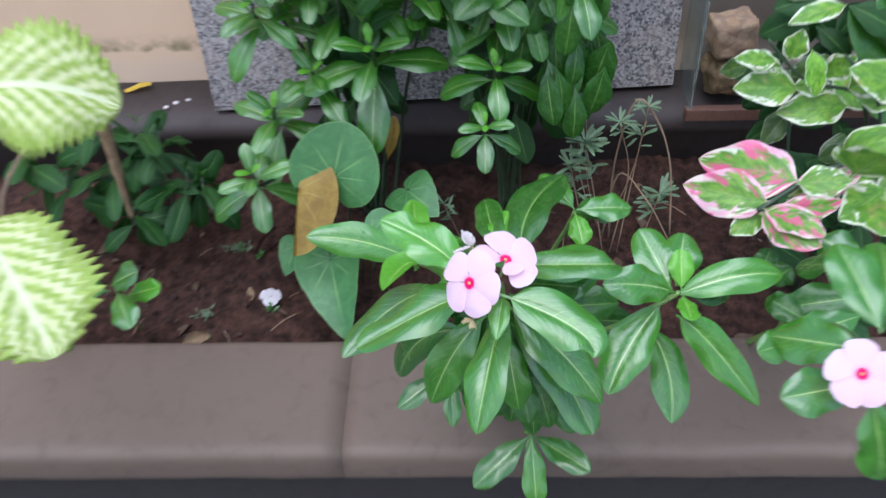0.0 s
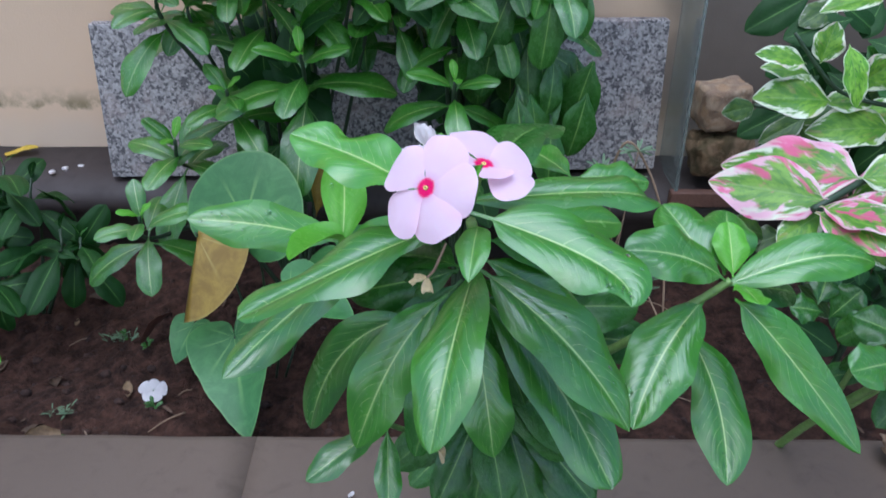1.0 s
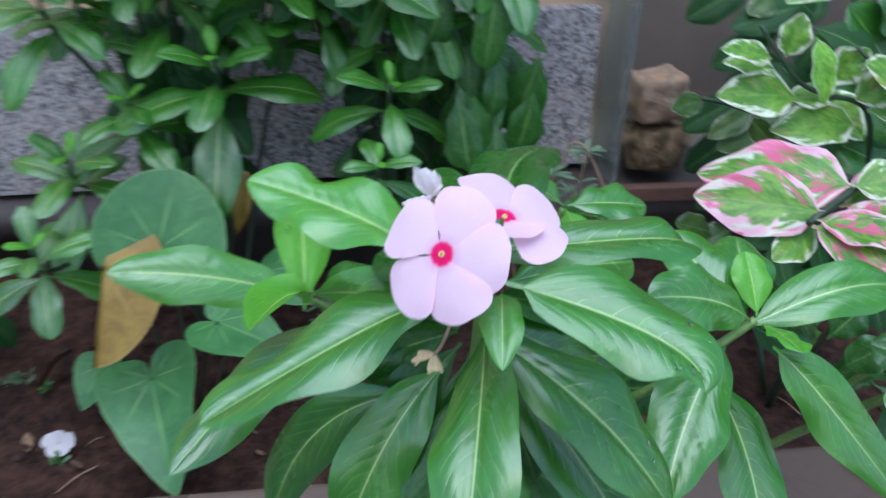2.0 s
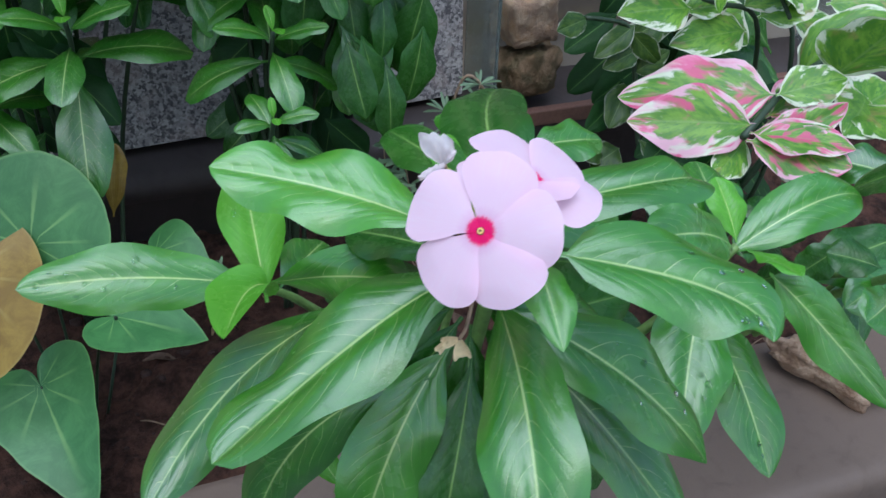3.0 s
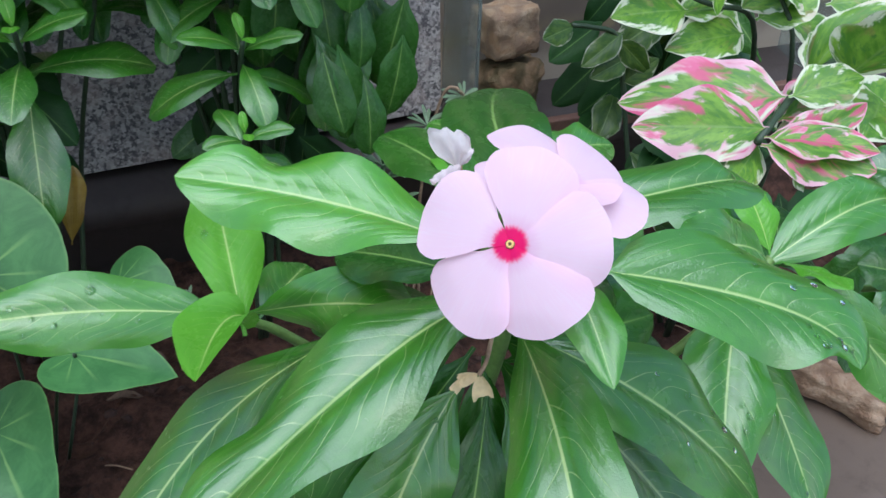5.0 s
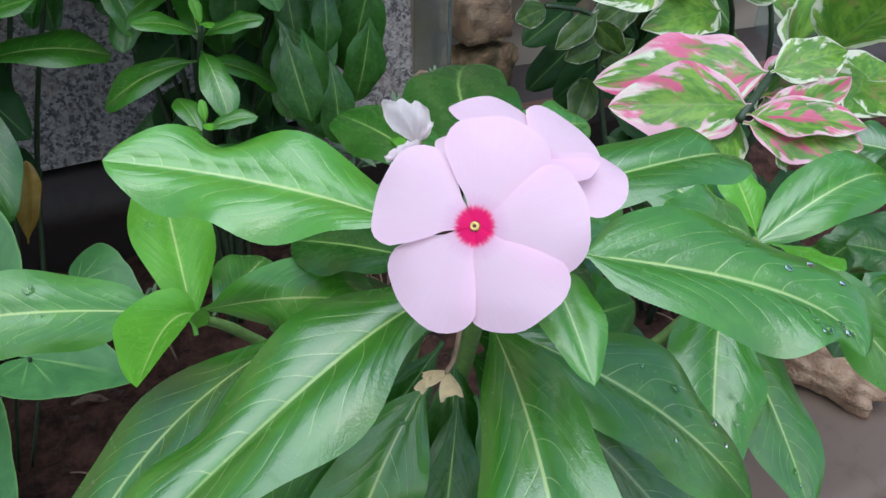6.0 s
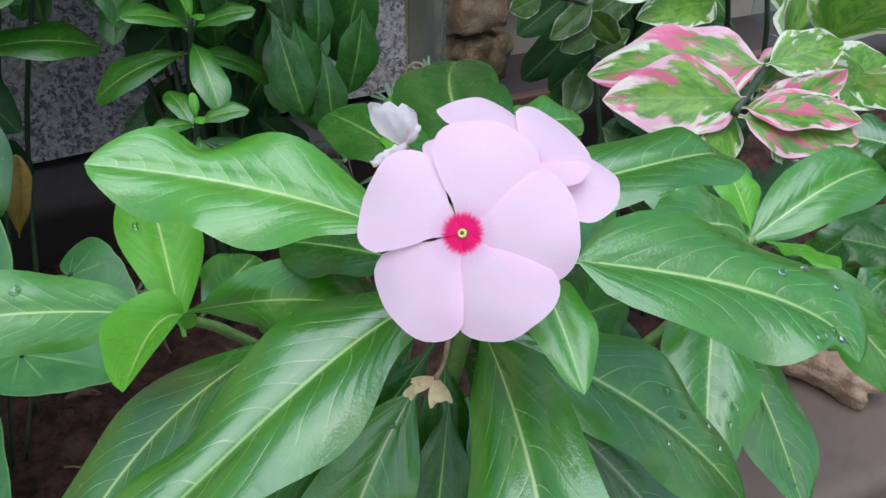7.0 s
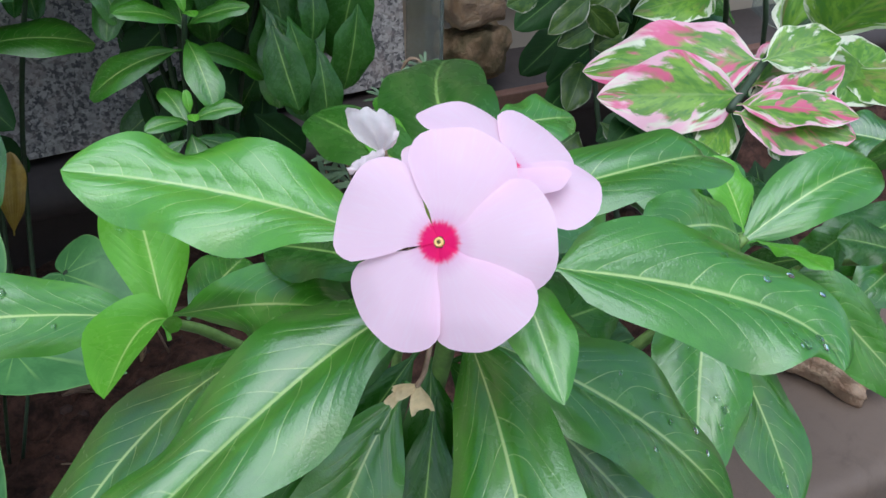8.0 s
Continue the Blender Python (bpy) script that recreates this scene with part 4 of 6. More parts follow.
leaf(plant, (0.2054, 0.5143, 0.6074), (0.2972, 0.5260, 0.6185), 0.0308, (0.2577, 0.5183, 0.6266), (-0.01, -0.50, 0.87), BRIGHT, seed=26, rows=24, cols=10, blunt=0.73, taper=0.63)
leaf(plant, (0.208, 0.512, 0.614), (0.144, 0.495, 0.642), 0.032, (0.178, 0.500, 0.636), (-0.1, -0.6, 0.8), GREEN, seed=27, rows=24, cols=10)
leaf(plant, (0.213, 0.516, 0.614), (0.214, 0.542, 0.636), 0.021, None, (0, -0.85, 0.5), YOUNG, seed=28, rows=16, cols=8)
leaf(plant, (0.213, 0.510, 0.614), (0.212, 0.472, 0.624), 0.018, None, (0.1, -0.6, 0.8), YOUNG, seed=29, rows=16, cols=8)
leaf(plant, (0.206, 0.520, 0.610), (0.184, 0.572, 0.632), 0.034, None, (0, -0.6, 0.8), GREEN, seed=30, rows=20, cols=8)
leaf(plant, (0.210, 0.522, 0.612), (0.222, 0.568, 0.630), 0.034, None, (0, -0.6, 0.8), GREEN, seed=31, rows=20, cols=8)
leaf(plant, (0.216, 0.514, 0.608), (0.262, 0.540, 0.590), 0.026, None, (0, -0.5, 0.85), DEEP, seed=32, rows=18, cols=8)
# The shoot behind.
leaf(plant, (0.130, 0.587, 0.642), (0.104, 0.640, 0.640), 0.024, None, (0, -0.4, 0.9), GREEN, seed=33, rows=18, cols=8)
leaf(plant, (0.132, 0.587, 0.642), (0.180, 0.595, 0.636), 0.026, None, (0, -0.4, 0.9), GREEN, seed=34, rows=18, cols=8)
leaf(plant, (0.130, 0.583, 0.642), (0.135, 0.555, 0.630), 0.020, None, (0, -0.6, 0.8), YOUNG, seed=35, rows=18, cols=8)
leaf(plant, (0.128, 0.590, 0.636), (0.172, 0.620, 0.612), 0.026, None, (0, -0.4, 0.9), DEEP, seed=36, rows=18, cols=8)
# Low shoots.
leaf(plant, (0.016, 0.535, 0.490), (-0.032, 0.508, 0.468), 0.021, None, (-0.1, -0.5, 0.85), GREEN, seed=37, rows=18, cols=8)
leaf(plant, (0.018, 0.533, 0.490), (0.020, 0.495, 0.456), 0.017, None, (0.05, -0.7, 0.7), GREEN, seed=38, rows=18, cols=8)
leaf(plant, (0.018, 0.537, 0.492), (0.006, 0.552, 0.515), 0.014, None, (0.0, -0.7, 0.7), YOUNG, seed=39, rows=14, cols=6)
rosette(plant, (0.097, 0.545, 0.378), (0.0, -0.4, 0.9), 0.030, 2, "narrow", BRIGHT, YOUNG, 0.0, 0.8, 0.3)
leaf(plant, (0.096, 0.544, 0.374), (0.037, 0.505, 0.338), 0.030, None, (-0.1, -0.5, 0.85), GREEN, seed=80, rows=18, cols=8)
leaf(plant, (0.097, 0.542, 0.374), (0.102, 0.498, 0.312), 0.026, None, (0.05, -0.7, 0.7), BRIGHT, seed=81, rows=18, cols=8)
leaf(plant, (0.098, 0.544, 0.374), (0.154, 0.500, 0.374), 0.028, None, (0.1, -0.5, 0.85), GREEN, seed=82, rows=18, cols=8)
leaf(plant, (0.096, 0.552, 0.380), (0.090, 0.560, 0.440), 0.028, None, (0.0, -0.95, 0.3), GREEN, seed=83, rows=18, cols=8)
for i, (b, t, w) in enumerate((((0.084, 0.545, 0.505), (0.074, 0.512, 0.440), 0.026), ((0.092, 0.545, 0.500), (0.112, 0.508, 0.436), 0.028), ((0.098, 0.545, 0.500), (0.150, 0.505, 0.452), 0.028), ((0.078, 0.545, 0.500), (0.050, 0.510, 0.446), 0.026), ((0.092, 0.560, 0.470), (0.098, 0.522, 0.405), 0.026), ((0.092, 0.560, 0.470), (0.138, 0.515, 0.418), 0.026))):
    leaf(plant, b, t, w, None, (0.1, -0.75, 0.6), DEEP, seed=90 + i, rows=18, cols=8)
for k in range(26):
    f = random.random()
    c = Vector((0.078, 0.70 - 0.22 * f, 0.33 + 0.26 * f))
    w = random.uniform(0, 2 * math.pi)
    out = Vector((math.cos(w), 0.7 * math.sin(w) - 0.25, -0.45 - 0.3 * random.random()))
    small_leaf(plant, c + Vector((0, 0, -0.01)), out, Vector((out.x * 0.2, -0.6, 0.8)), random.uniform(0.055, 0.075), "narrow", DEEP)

flower(plant, (0.040, 0.437, 0.7035), (-0.56, -0.62, 0.55), 0.0248, radians(13), tilt=0.05, seed=40, bend=0.11, turns={0: -1.5, 1: -3, 2: 5, 3: 11, 4: 7})
flower(plant, (0.0660, 0.4575, 0.7060), (0.16, -0.22, 0.96), 0.0248, radians(-28), (1, 0, 0), seed=50, bend=0.10, bends={0: -0.26, 1: 0.06, 2: 0.06, 3: -0.02}, turns={0: 50, 1: 4}, short={0: 0.64})

drops(leaf_beaded, [(0.55, 0.25, 0.0016), (0.50, 0.3, 0.0012), (0.62, 0.2, 0.0011), (0.70, 0.72, 0.0022), (0.78, 0.80, 0.0015), (0.66, 0.85, 0.0013), (0.35, 0.65, 0.0009)])
drops(leaf_long, [(0.45, 0.7, 0.0020), (0.55, 0.35, 0.0013), (0.62, 0.4, 0.0011), (0.72, 0.65, 0.0012), (0.85, 0.4, 0.0014), (0.8, 0.75, 0.0010), (0.3, 0.3, 0.0010), (0.5, 0.55, 0.0009), (0.68, 0.25, 0.0010), (0.40, 0.42, 0.0008)])
drops(leaf_low, [(0.75, 0.55, 0.0014), (0.83, 0.5, 0.0009), (0.4, 0.65, 0.0008)])
drops(leaf_broad, [(0.62, 0.75, 0.0013), (0.70, 0.62, 0.0011), (0.55, 0.70, 0.0009), (0.44, 0.28, 0.0010), (0.35, 0.2, 0.0009), (0.5, 0.6, 0.0008), (0.30, 0.12, 0.0008), (0.52, 0.10, 0.0010), (0.60, 0.16, 0.0008), (0.78, 0.55, 0.0013), (0.74, 0.72, 0.0009)])
drops(leaf_dark, [(0.45, 0.25, 0.0014), (0.50, 0.35, 0.0010), (0.62, 0.2, 0.0012), (0.55, 0.18, 0.0009), (0.35, 0.28, 0.0009), (0.70, 0.30, 0.0010), (0.48, 0.70, 0.0008)])
drops(leaf_pale, [(0.5, 0.25, 0.0013), (0.65, 0.3, 0.0009)])

# ---- the variegated plant ----
vari = group_at("variegated_plant", (0.47, 0.86, 0.26), "variegated zigzag plant with cream and pink edged leaves", "plant")


def vari_stem(points, r0=0.0036, r1=0.0024):
    part("stem", tube([local(vari, p) for p in points], r0, r1, 8, 4, 0.15), STEM_DARK, vari)


vari_stem([(0.47, 0.86, 0.24), (0.47, 0.82, 0.40), (0.49, 0.77, 0.53), (0.462, 0.72, 0.603), (0.436, 0.70, 0.616), (0.404, 0.68, 0.620), (0.358, 0.66, 0.615), (0.304, 0.629, 0.602)])
vari_stem([(0.47, 0.86, 0.26), (0.50, 0.86, 0.40), (0.490, 0.84, 0.52), (0.455, 0.815, 0.600), (0.411, 0.812, 0.617), (0.387, 0.812, 0.627), (0.365, 0.812, 0.648), (0.343, 0.812, 0.673)], 0.0026, 0.0016)
vari_stem([(0.48, 0.85, 0.28), (0.49, 0.80, 0.45), (0.47, 0.78, 0.58), (0.45, 0.79, 0.63), (0.42, 0.80, 0.660)], 0.0024, 0.0016)
vari_stem([(0.47, 0.87, 0.26), (0.45, 0.93, 0.40), (0.44, 0.95, 0.49), (0.425, 0.95, 0.545), (0.395, 0.95, 0.558), (0.374, 0.95, 0.562)], 0.003, 0.002)
leaf(vari, (0.348, 0.655, 0.613), (0.267, 0.717, 0.596), 0.056, None, (-0.1, -0.55, 0.82), VARI_PINK, seed=101, rows=20, cols=10, fold=0.14, droop=0.05, wave=0.05, blunt=0.80, taper=0.55)
leaf(vari, (0.316, 0.634, 0.606), (0.241, 0.664, 0.606), 0.046, None, (-0.1, -0.75, 0.6), VARI_PINK, seed=102, rows=20, cols=10, fold=0.14, droop=0.05, wave=0.05, blunt=0.80, taper=0.55)
leaf(vari, (0.308, 0.630, 0.604), (0.352, 0.586, 0.607), 0.030, None, (0.1, -0.55, 0.8), VARI_RED, seed=103, rows=20, cols=10, fold=0.14, droop=0.05, wave=0.05, blunt=0.80, taper=0.55)
leaf(vari, (0.305, 0.627, 0.601), (0.350, 0.583, 0.597), 0.036, None, (0.1, -0.8, 0.5), VARI_RED, seed=104, rows=20, cols=10, fold=0.14, droop=0.05, wave=0.05, blunt=0.80, taper=0.55)
leaf(vari, (0.316, 0.640, 0.594), (0.280, 0.620, 0.581), 0.026, None, (-0.1, -0.7, 0.6), VARIEGATED, seed=105, rows=20, cols=10, fold=0.14, droop=0.05, wave=0.05, blunt=0.80, taper=0.55)
leaf(vari, (0.337, 0.650, 0.601), (0.413, 0.680, 0.603), 0.032, None, (-0.1, -0.6, 0.8), VARI_PINK, seed=106, rows=20, cols=10, fold=0.14, droop=0.05, wave=0.05, blunt=0.80, taper=0.55)
leaf(vari, (0.336, 0.650, 0.597), (0.386, 0.660, 0.539), 0.034, None, (-0.1, -0.6, 0.8), VARIEGATED, seed=107, rows=20, cols=10, fold=0.14, droop=0.05, wave=0.05, blunt=0.80, taper=0.55)
leaf(vari, (0.341, 0.650, 0.616), (0.385, 0.638, 0.627), 0.030, None, (0.0, -0.6, 0.8), VARIEGATED, seed=142, rows=20, cols=10, fold=0.14, droop=0.05, wave=0.05, blunt=0.80, taper=0.55)
leaf(vari, (0.431, 0.660, 0.599), (0.376, 0.620, 0.596), 0.042, None, (0.0, -0.6, 0.8), VARIEGATED, seed=143, rows=20, cols=10, fold=0.14, droop=0.05, wave=0.05, blunt=0.80, taper=0.55)
leaf(vari, (0.394, 0.660, 0.617), (0.397, 0.620, 0.670), 0.062, None, (0.1, -0.5, 0.85), VARIEGATED, seed=108, rows=20, cols=10, fold=0.14, droop=0.05, wave=0.05, blunt=0.80, taper=0.55)
leaf(vari, (0.416, 0.660, 0.598), (0.410, 0.600, 0.593), 0.048, None, (-0.1, -0.6, 0.8), VARIEGATED, seed=109, rows=20, cols=10, fold=0.14, droop=0.05, wave=0.05, blunt=0.80, taper=0.55)
leaf(vari, (0.434, 0.680, 0.569), (0.503, 0.700, 0.580), 0.050, None, (-0.1, -0.6, 0.8), VARIEGATED, seed=110, rows=20, cols=10, fold=0.14, droop=0.05, wave=0.05, blunt=0.80, taper=0.55)
leaf(vari, (0.470, 0.760, 0.568), (0.527, 0.780, 0.589), 0.050, None, (-0.1, -0.6, 0.8), VARIEGATED, seed=111, rows=20, cols=10, fold=0.14, droop=0.05, wave=0.05, blunt=0.80, taper=0.55)
leaf(vari, (0.444, 0.800, 0.606), (0.490, 0.790, 0.632), 0.046, None, (-0.1, -0.6, 0.8), VARIEGATED, seed=112, rows=20, cols=10, fold=0.14, droop=0.05, wave=0.05, blunt=0.80, taper=0.55)
leaf(vari, (0.501, 0.800, 0.609), (0.423, 0.790, 0.650), 0.046, None, (-0.1, -0.6, 0.8), VARIEGATED, seed=113, rows=20, cols=10, fold=0.14, droop=0.05, wave=0.05, blunt=0.80, taper=0.55)
leaf(vari, (0.502, 0.790, 0.615), (0.555, 0.760, 0.623), 0.052, None, (-0.1, -0.6, 0.8), VARIEGATED, seed=114, rows=20, cols=10, fold=0.14, droop=0.05, wave=0.05, blunt=0.80, taper=0.55)
leaf(vari, (0.498, 0.820, 0.595), (0.540, 0.800, 0.568), 0.044, None, (-0.1, -0.6, 0.8), VARIEGATED, seed=115, rows=20, cols=10, fold=0.14, droop=0.05, wave=0.05, blunt=0.80, taper=0.55)
leaf(vari, (0.565, 0.820, 0.582), (0.606, 0.800, 0.548), 0.046, None, (-0.1, -0.6, 0.8), VARIEGATED, seed=116, rows=20, cols=10, fold=0.14, droop=0.05, wave=0.05, blunt=0.80, taper=0.55)
leaf(vari, (0.518, 0.800, 0.541), (0.493, 0.790, 0.499), 0.044, None, (-0.1, -0.6, 0.8), VARIEGATED, seed=117, rows=20, cols=10, fold=0.14, droop=0.05, wave=0.05, blunt=0.80, taper=0.55)
leaf(vari, (0.322, 0.634, 0.604), (0.374, 0.622, 0.619), 0.024, (0.352, 0.628, 0.604), (-0.2, -0.6, 0.75), VARI_RED, seed=147, rows=20, cols=10, fold=0.4, droop=0.1, wave=0.05, blunt=0.80, taper=0.6)
leaf(vari, (0.394, 0.690, 0.600), (0.462, 0.664, 0.642), 0.034, (0.416, 0.680, 0.640), (-0.5, -0.5, 0.7), VARIEGATED, seed=144, rows=22, cols=10, fold=0.5, droop=0.25, wave=0.05, blunt=0.80, taper=0.6)
leaf(vari, (0.400, 0.700, 0.596), (0.440, 0.690, 0.560), 0.040, None, (0.1, -0.6, 0.8), VARI_LIME, seed=145, rows=20, cols=10, fold=0.2, droop=0.05, wave=0.05, blunt=0.80, taper=0.6)
leaf(vari, (0.360, 0.680, 0.600), (0.398, 0.672, 0.566), 0.036, None, (0.1, -0.7, 0.7), VARIEGATED, seed=146, rows=20, cols=10, fold=0.2, droop=0.05, wave=0.05, blunt=0.80, taper=0.6)
# The upright shoot above: base, tip, width, the way it faces, material.
for i, (b, t, w, face, m) in enumerate((
    ((0.357, 0.810, 0.648), (0.309, 0.802, 0.658), 0.021, (-0.1, -0.7, 0.7), VARI_EDGE),
    ((0.369, 0.812, 0.648), (0.376, 0.814, 0.683), 0.026, (-0.2, -0.9, 0.4), VARI_EDGE),
    ((0.384, 0.800, 0.668), (0.398, 0.790, 0.617), 0.023, (0.1, -0.95, 0.3), VARI_LIME),
    ((0.368, 0.820, 0.635), (0.324, 0.824, 0.640), 0.022, (-0.1, -0.6, 0.8), VARI_EDGE),
    ((0.386, 0.810, 0.616), (0.316, 0.808, 0.618), 0.040, (-0.05, -0.7, 0.7), VARIEGATED),
    ((0.381, 0.818, 0.612), (0.424, 0.815, 0.612), 0.024, (0.1, -0.6, 0.8), VARIEGATED),
    ((0.444, 0.810, 0.592), (0.365, 0.803, 0.590), 0.040, (-0.05, -0.7, 0.7), VARIEGATED),
    ((0.404, 0.815, 0.628), (0.432, 0.800, 0.658), 0.030, (0.2, -0.8, 0.5), VARI_EDGE),
    ((0.420, 0.830, 0.700), (0.359, 0.812, 0.690), 0.024, (-0.2, -0.5, 0.8), VARIEGATED),
    ((0.436, 0.812, 0.611), (0.480, 0.800, 0.640), 0.036, (0.1, -0.7, 0.7), VARIEGATED),
    ((0.443, 0.870, 0.594), (0.484, 0.850, 0.560), 0.044, (-0.1, -0.6, 0.8), VARIEGATED),
)):
    leaf(vari, b, t, w, None, face, m, seed=118 + i, rows=22, cols=10, fold=0.30, droop=0.05, wave=0.06, blunt=0.86, taper=0.60)
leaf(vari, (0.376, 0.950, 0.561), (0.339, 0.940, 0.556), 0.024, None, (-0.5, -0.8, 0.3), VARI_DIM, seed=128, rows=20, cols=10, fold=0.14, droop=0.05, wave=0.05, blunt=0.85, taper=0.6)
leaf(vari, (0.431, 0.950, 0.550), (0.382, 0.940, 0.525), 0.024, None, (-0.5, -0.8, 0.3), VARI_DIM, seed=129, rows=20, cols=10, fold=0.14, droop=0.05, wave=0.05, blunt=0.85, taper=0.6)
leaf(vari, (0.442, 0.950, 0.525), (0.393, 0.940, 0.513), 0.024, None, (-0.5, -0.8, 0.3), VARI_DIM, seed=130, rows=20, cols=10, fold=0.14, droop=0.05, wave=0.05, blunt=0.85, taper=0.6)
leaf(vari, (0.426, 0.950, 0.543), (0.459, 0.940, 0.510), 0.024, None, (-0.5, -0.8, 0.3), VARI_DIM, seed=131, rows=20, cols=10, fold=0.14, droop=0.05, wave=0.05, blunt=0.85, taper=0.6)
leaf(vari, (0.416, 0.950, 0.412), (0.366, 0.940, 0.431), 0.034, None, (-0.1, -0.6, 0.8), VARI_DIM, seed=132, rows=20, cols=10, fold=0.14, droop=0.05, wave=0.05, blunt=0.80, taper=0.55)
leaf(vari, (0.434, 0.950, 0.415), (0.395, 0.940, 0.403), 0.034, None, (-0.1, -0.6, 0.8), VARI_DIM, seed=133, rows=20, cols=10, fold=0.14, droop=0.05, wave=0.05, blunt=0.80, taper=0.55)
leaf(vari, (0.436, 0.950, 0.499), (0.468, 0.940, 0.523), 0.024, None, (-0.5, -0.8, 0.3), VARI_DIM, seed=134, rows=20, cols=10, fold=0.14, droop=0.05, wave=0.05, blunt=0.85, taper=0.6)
leaf(vari, (0.614, 0.960, 0.496), (0.485, 0.970, 0.619), 0.075, None, (-0.1, -0.7, 0.7), DEEP, seed=135, rows=16, cols=8, blunt=0.8)
leaf(vari, (0.596, 0.960, 0.552), (0.513, 0.970, 0.647), 0.070, None, (-0.1, -0.7, 0.7), DEEP, seed=136, rows=16, cols=8, blunt=0.8)
leaf(vari, (0.641, 0.960, 0.455), (0.534, 0.970, 0.506), 0.070, None, (-0.1, -0.7, 0.7), DEEP, seed=137, rows=16, cols=8, blunt=0.8)
leaf(vari, (0.601, 0.960, 0.611), (0.540, 0.970, 0.673), 0.070, None, (-0.1, -0.7, 0.7), DEEP, seed=138, rows=16, cols=8, blunt=0.8)

# Leaves underneath that fill the gaps, with shade put into their dark greens.
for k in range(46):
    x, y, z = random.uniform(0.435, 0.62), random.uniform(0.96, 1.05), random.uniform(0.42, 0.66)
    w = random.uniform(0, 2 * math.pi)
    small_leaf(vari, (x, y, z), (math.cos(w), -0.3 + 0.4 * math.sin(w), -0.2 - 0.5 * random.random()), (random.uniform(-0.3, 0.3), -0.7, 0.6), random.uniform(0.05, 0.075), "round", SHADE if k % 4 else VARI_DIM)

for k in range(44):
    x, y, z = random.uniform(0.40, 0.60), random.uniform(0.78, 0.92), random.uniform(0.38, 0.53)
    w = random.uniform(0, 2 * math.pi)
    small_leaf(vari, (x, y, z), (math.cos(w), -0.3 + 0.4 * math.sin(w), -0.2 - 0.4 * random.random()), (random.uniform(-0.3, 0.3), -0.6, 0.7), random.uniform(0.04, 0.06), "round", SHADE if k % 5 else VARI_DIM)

# ---- the periwinkle with a single bloom ----
plant_side = group_at("periwinkle_plant", (0.36, 0.76, 0.25), "periwinkle with one pink bloom leaning over the kerb", "plant")
part("stem", tube([local(plant_side, p) for p in ((0.36, 0.76, 0.24), (0.37, 0.69, 0.36), (0.365, 0.58, 0.50), (0.33, 0.46, 0.62), (0.30, 0.39, 0.67))], 0.004, 0.0024, 8, 6), STEM, plant_side)
part("stem", tube([local(plant_side, p) for p in ((0.37, 0.64, 0.42), (0.39, 0.58, 0.52), (0.40, 0.565, 0.56))], 0.003, 0.002, 8, 6), STEM, plant_side)
part("stem", tube([local(plant_side, p) for p in ((0.37, 0.66, 0.40), (0.35, 0.60, 0.50), (0.325, 0.53, 0.56))], 0.0026, 0.0018, 8, 6), STEM, plant_side)
leaf(plant_side, (0.297, 0.380, 0.694), (0.252, 0.420, 0.664), 0.034, None, (0, -0.55, 0.8), GREEN, seed=134, rows=20, cols=8)
leaf(plant_side, (0.299, 0.375, 0.666), (0.243, 0.360, 0.670), 0.032, None, (0, -0.55, 0.8), GREEN, seed=135, rows=20, cols=8)
leaf(plant_side, (0.316, 0.400, 0.688), (0.302, 0.470, 0.706), 0.036, None, (0, -0.55, 0.8), GREEN, seed=136, rows=20, cols=8)
leaf(plant_side, (0.300, 0.360, 0.673), (0.320, 0.340, 0.605), 0.034, None, (0, -0.55, 0.8), GREEN, seed=137, rows=20, cols=8)
leaf(plant_side, (0.328, 0.420, 0.683), (0.351, 0.500, 0.678), 0.036, None, (0, -0.55, 0.8), GREEN, seed=138, rows=20, cols=8)
leaf(plant_side, (0.332, 0.500, 0.655), (0.317, 0.550, 0.607), 0.030, None, (0, -0.55, 0.8), DEEP, seed=139, rows=20, cols=8)
leaf(plant_side, (0.383, 0.570, 0.589), (0.354, 0.600, 0.593), 0.034, None, (0, -0.55, 0.8), GREEN, seed=140, rows=20, cols=8)
leaf(plant_side, (0.406, 0.570, 0.548), (0.324, 0.570, 0.533), 0.036, None, (0, -0.55, 0.8), DEEP, seed=141, rows=20, cols=8)
leaf(plant_side, (0.397, 0.560, 0.534), (0.331, 0.540, 0.527), 0.032, None, (0, -0.55, 0.8), GREEN, seed=142, rows=20, cols=8)
leaf(plant_side, (0.324, 0.520, 0.571), (0.301, 0.540, 0.574), 0.026, None, (0, -0.55, 0.8), DEEP, seed=143, rows=20, cols=8)
leaf(plant_side, (0.315, 0.500, 0.569), (0.274, 0.480, 0.576), 0.028, None, (0, -0.55, 0.8), GREEN, seed=144, rows=20, cols=8)
leaf(plant_side, (0.325, 0.550, 0.567), (0.306, 0.560, 0.543), 0.022, None, (0, -0.55, 0.8), DEEP, seed=145, rows=20, cols=8)
leaf(plant_side, (0.309, 0.600, 0.544), (0.321, 0.620, 0.562), 0.022, None, (0, -0.55, 0.8), DEEP, seed=146, rows=20, cols=8)
leaf(plant_side, (0.314, 0.600, 0.538), (0.290, 0.600, 0.542), 0.022, None, (0, -0.55, 0.8), DEEP, seed=147, rows=20, cols=8)
leaf(plant_side, (0.319, 0.600, 0.533), (0.337, 0.600, 0.556), 0.024, None, (0, -0.55, 0.8), DEEP, seed=148, rows=20, cols=8)
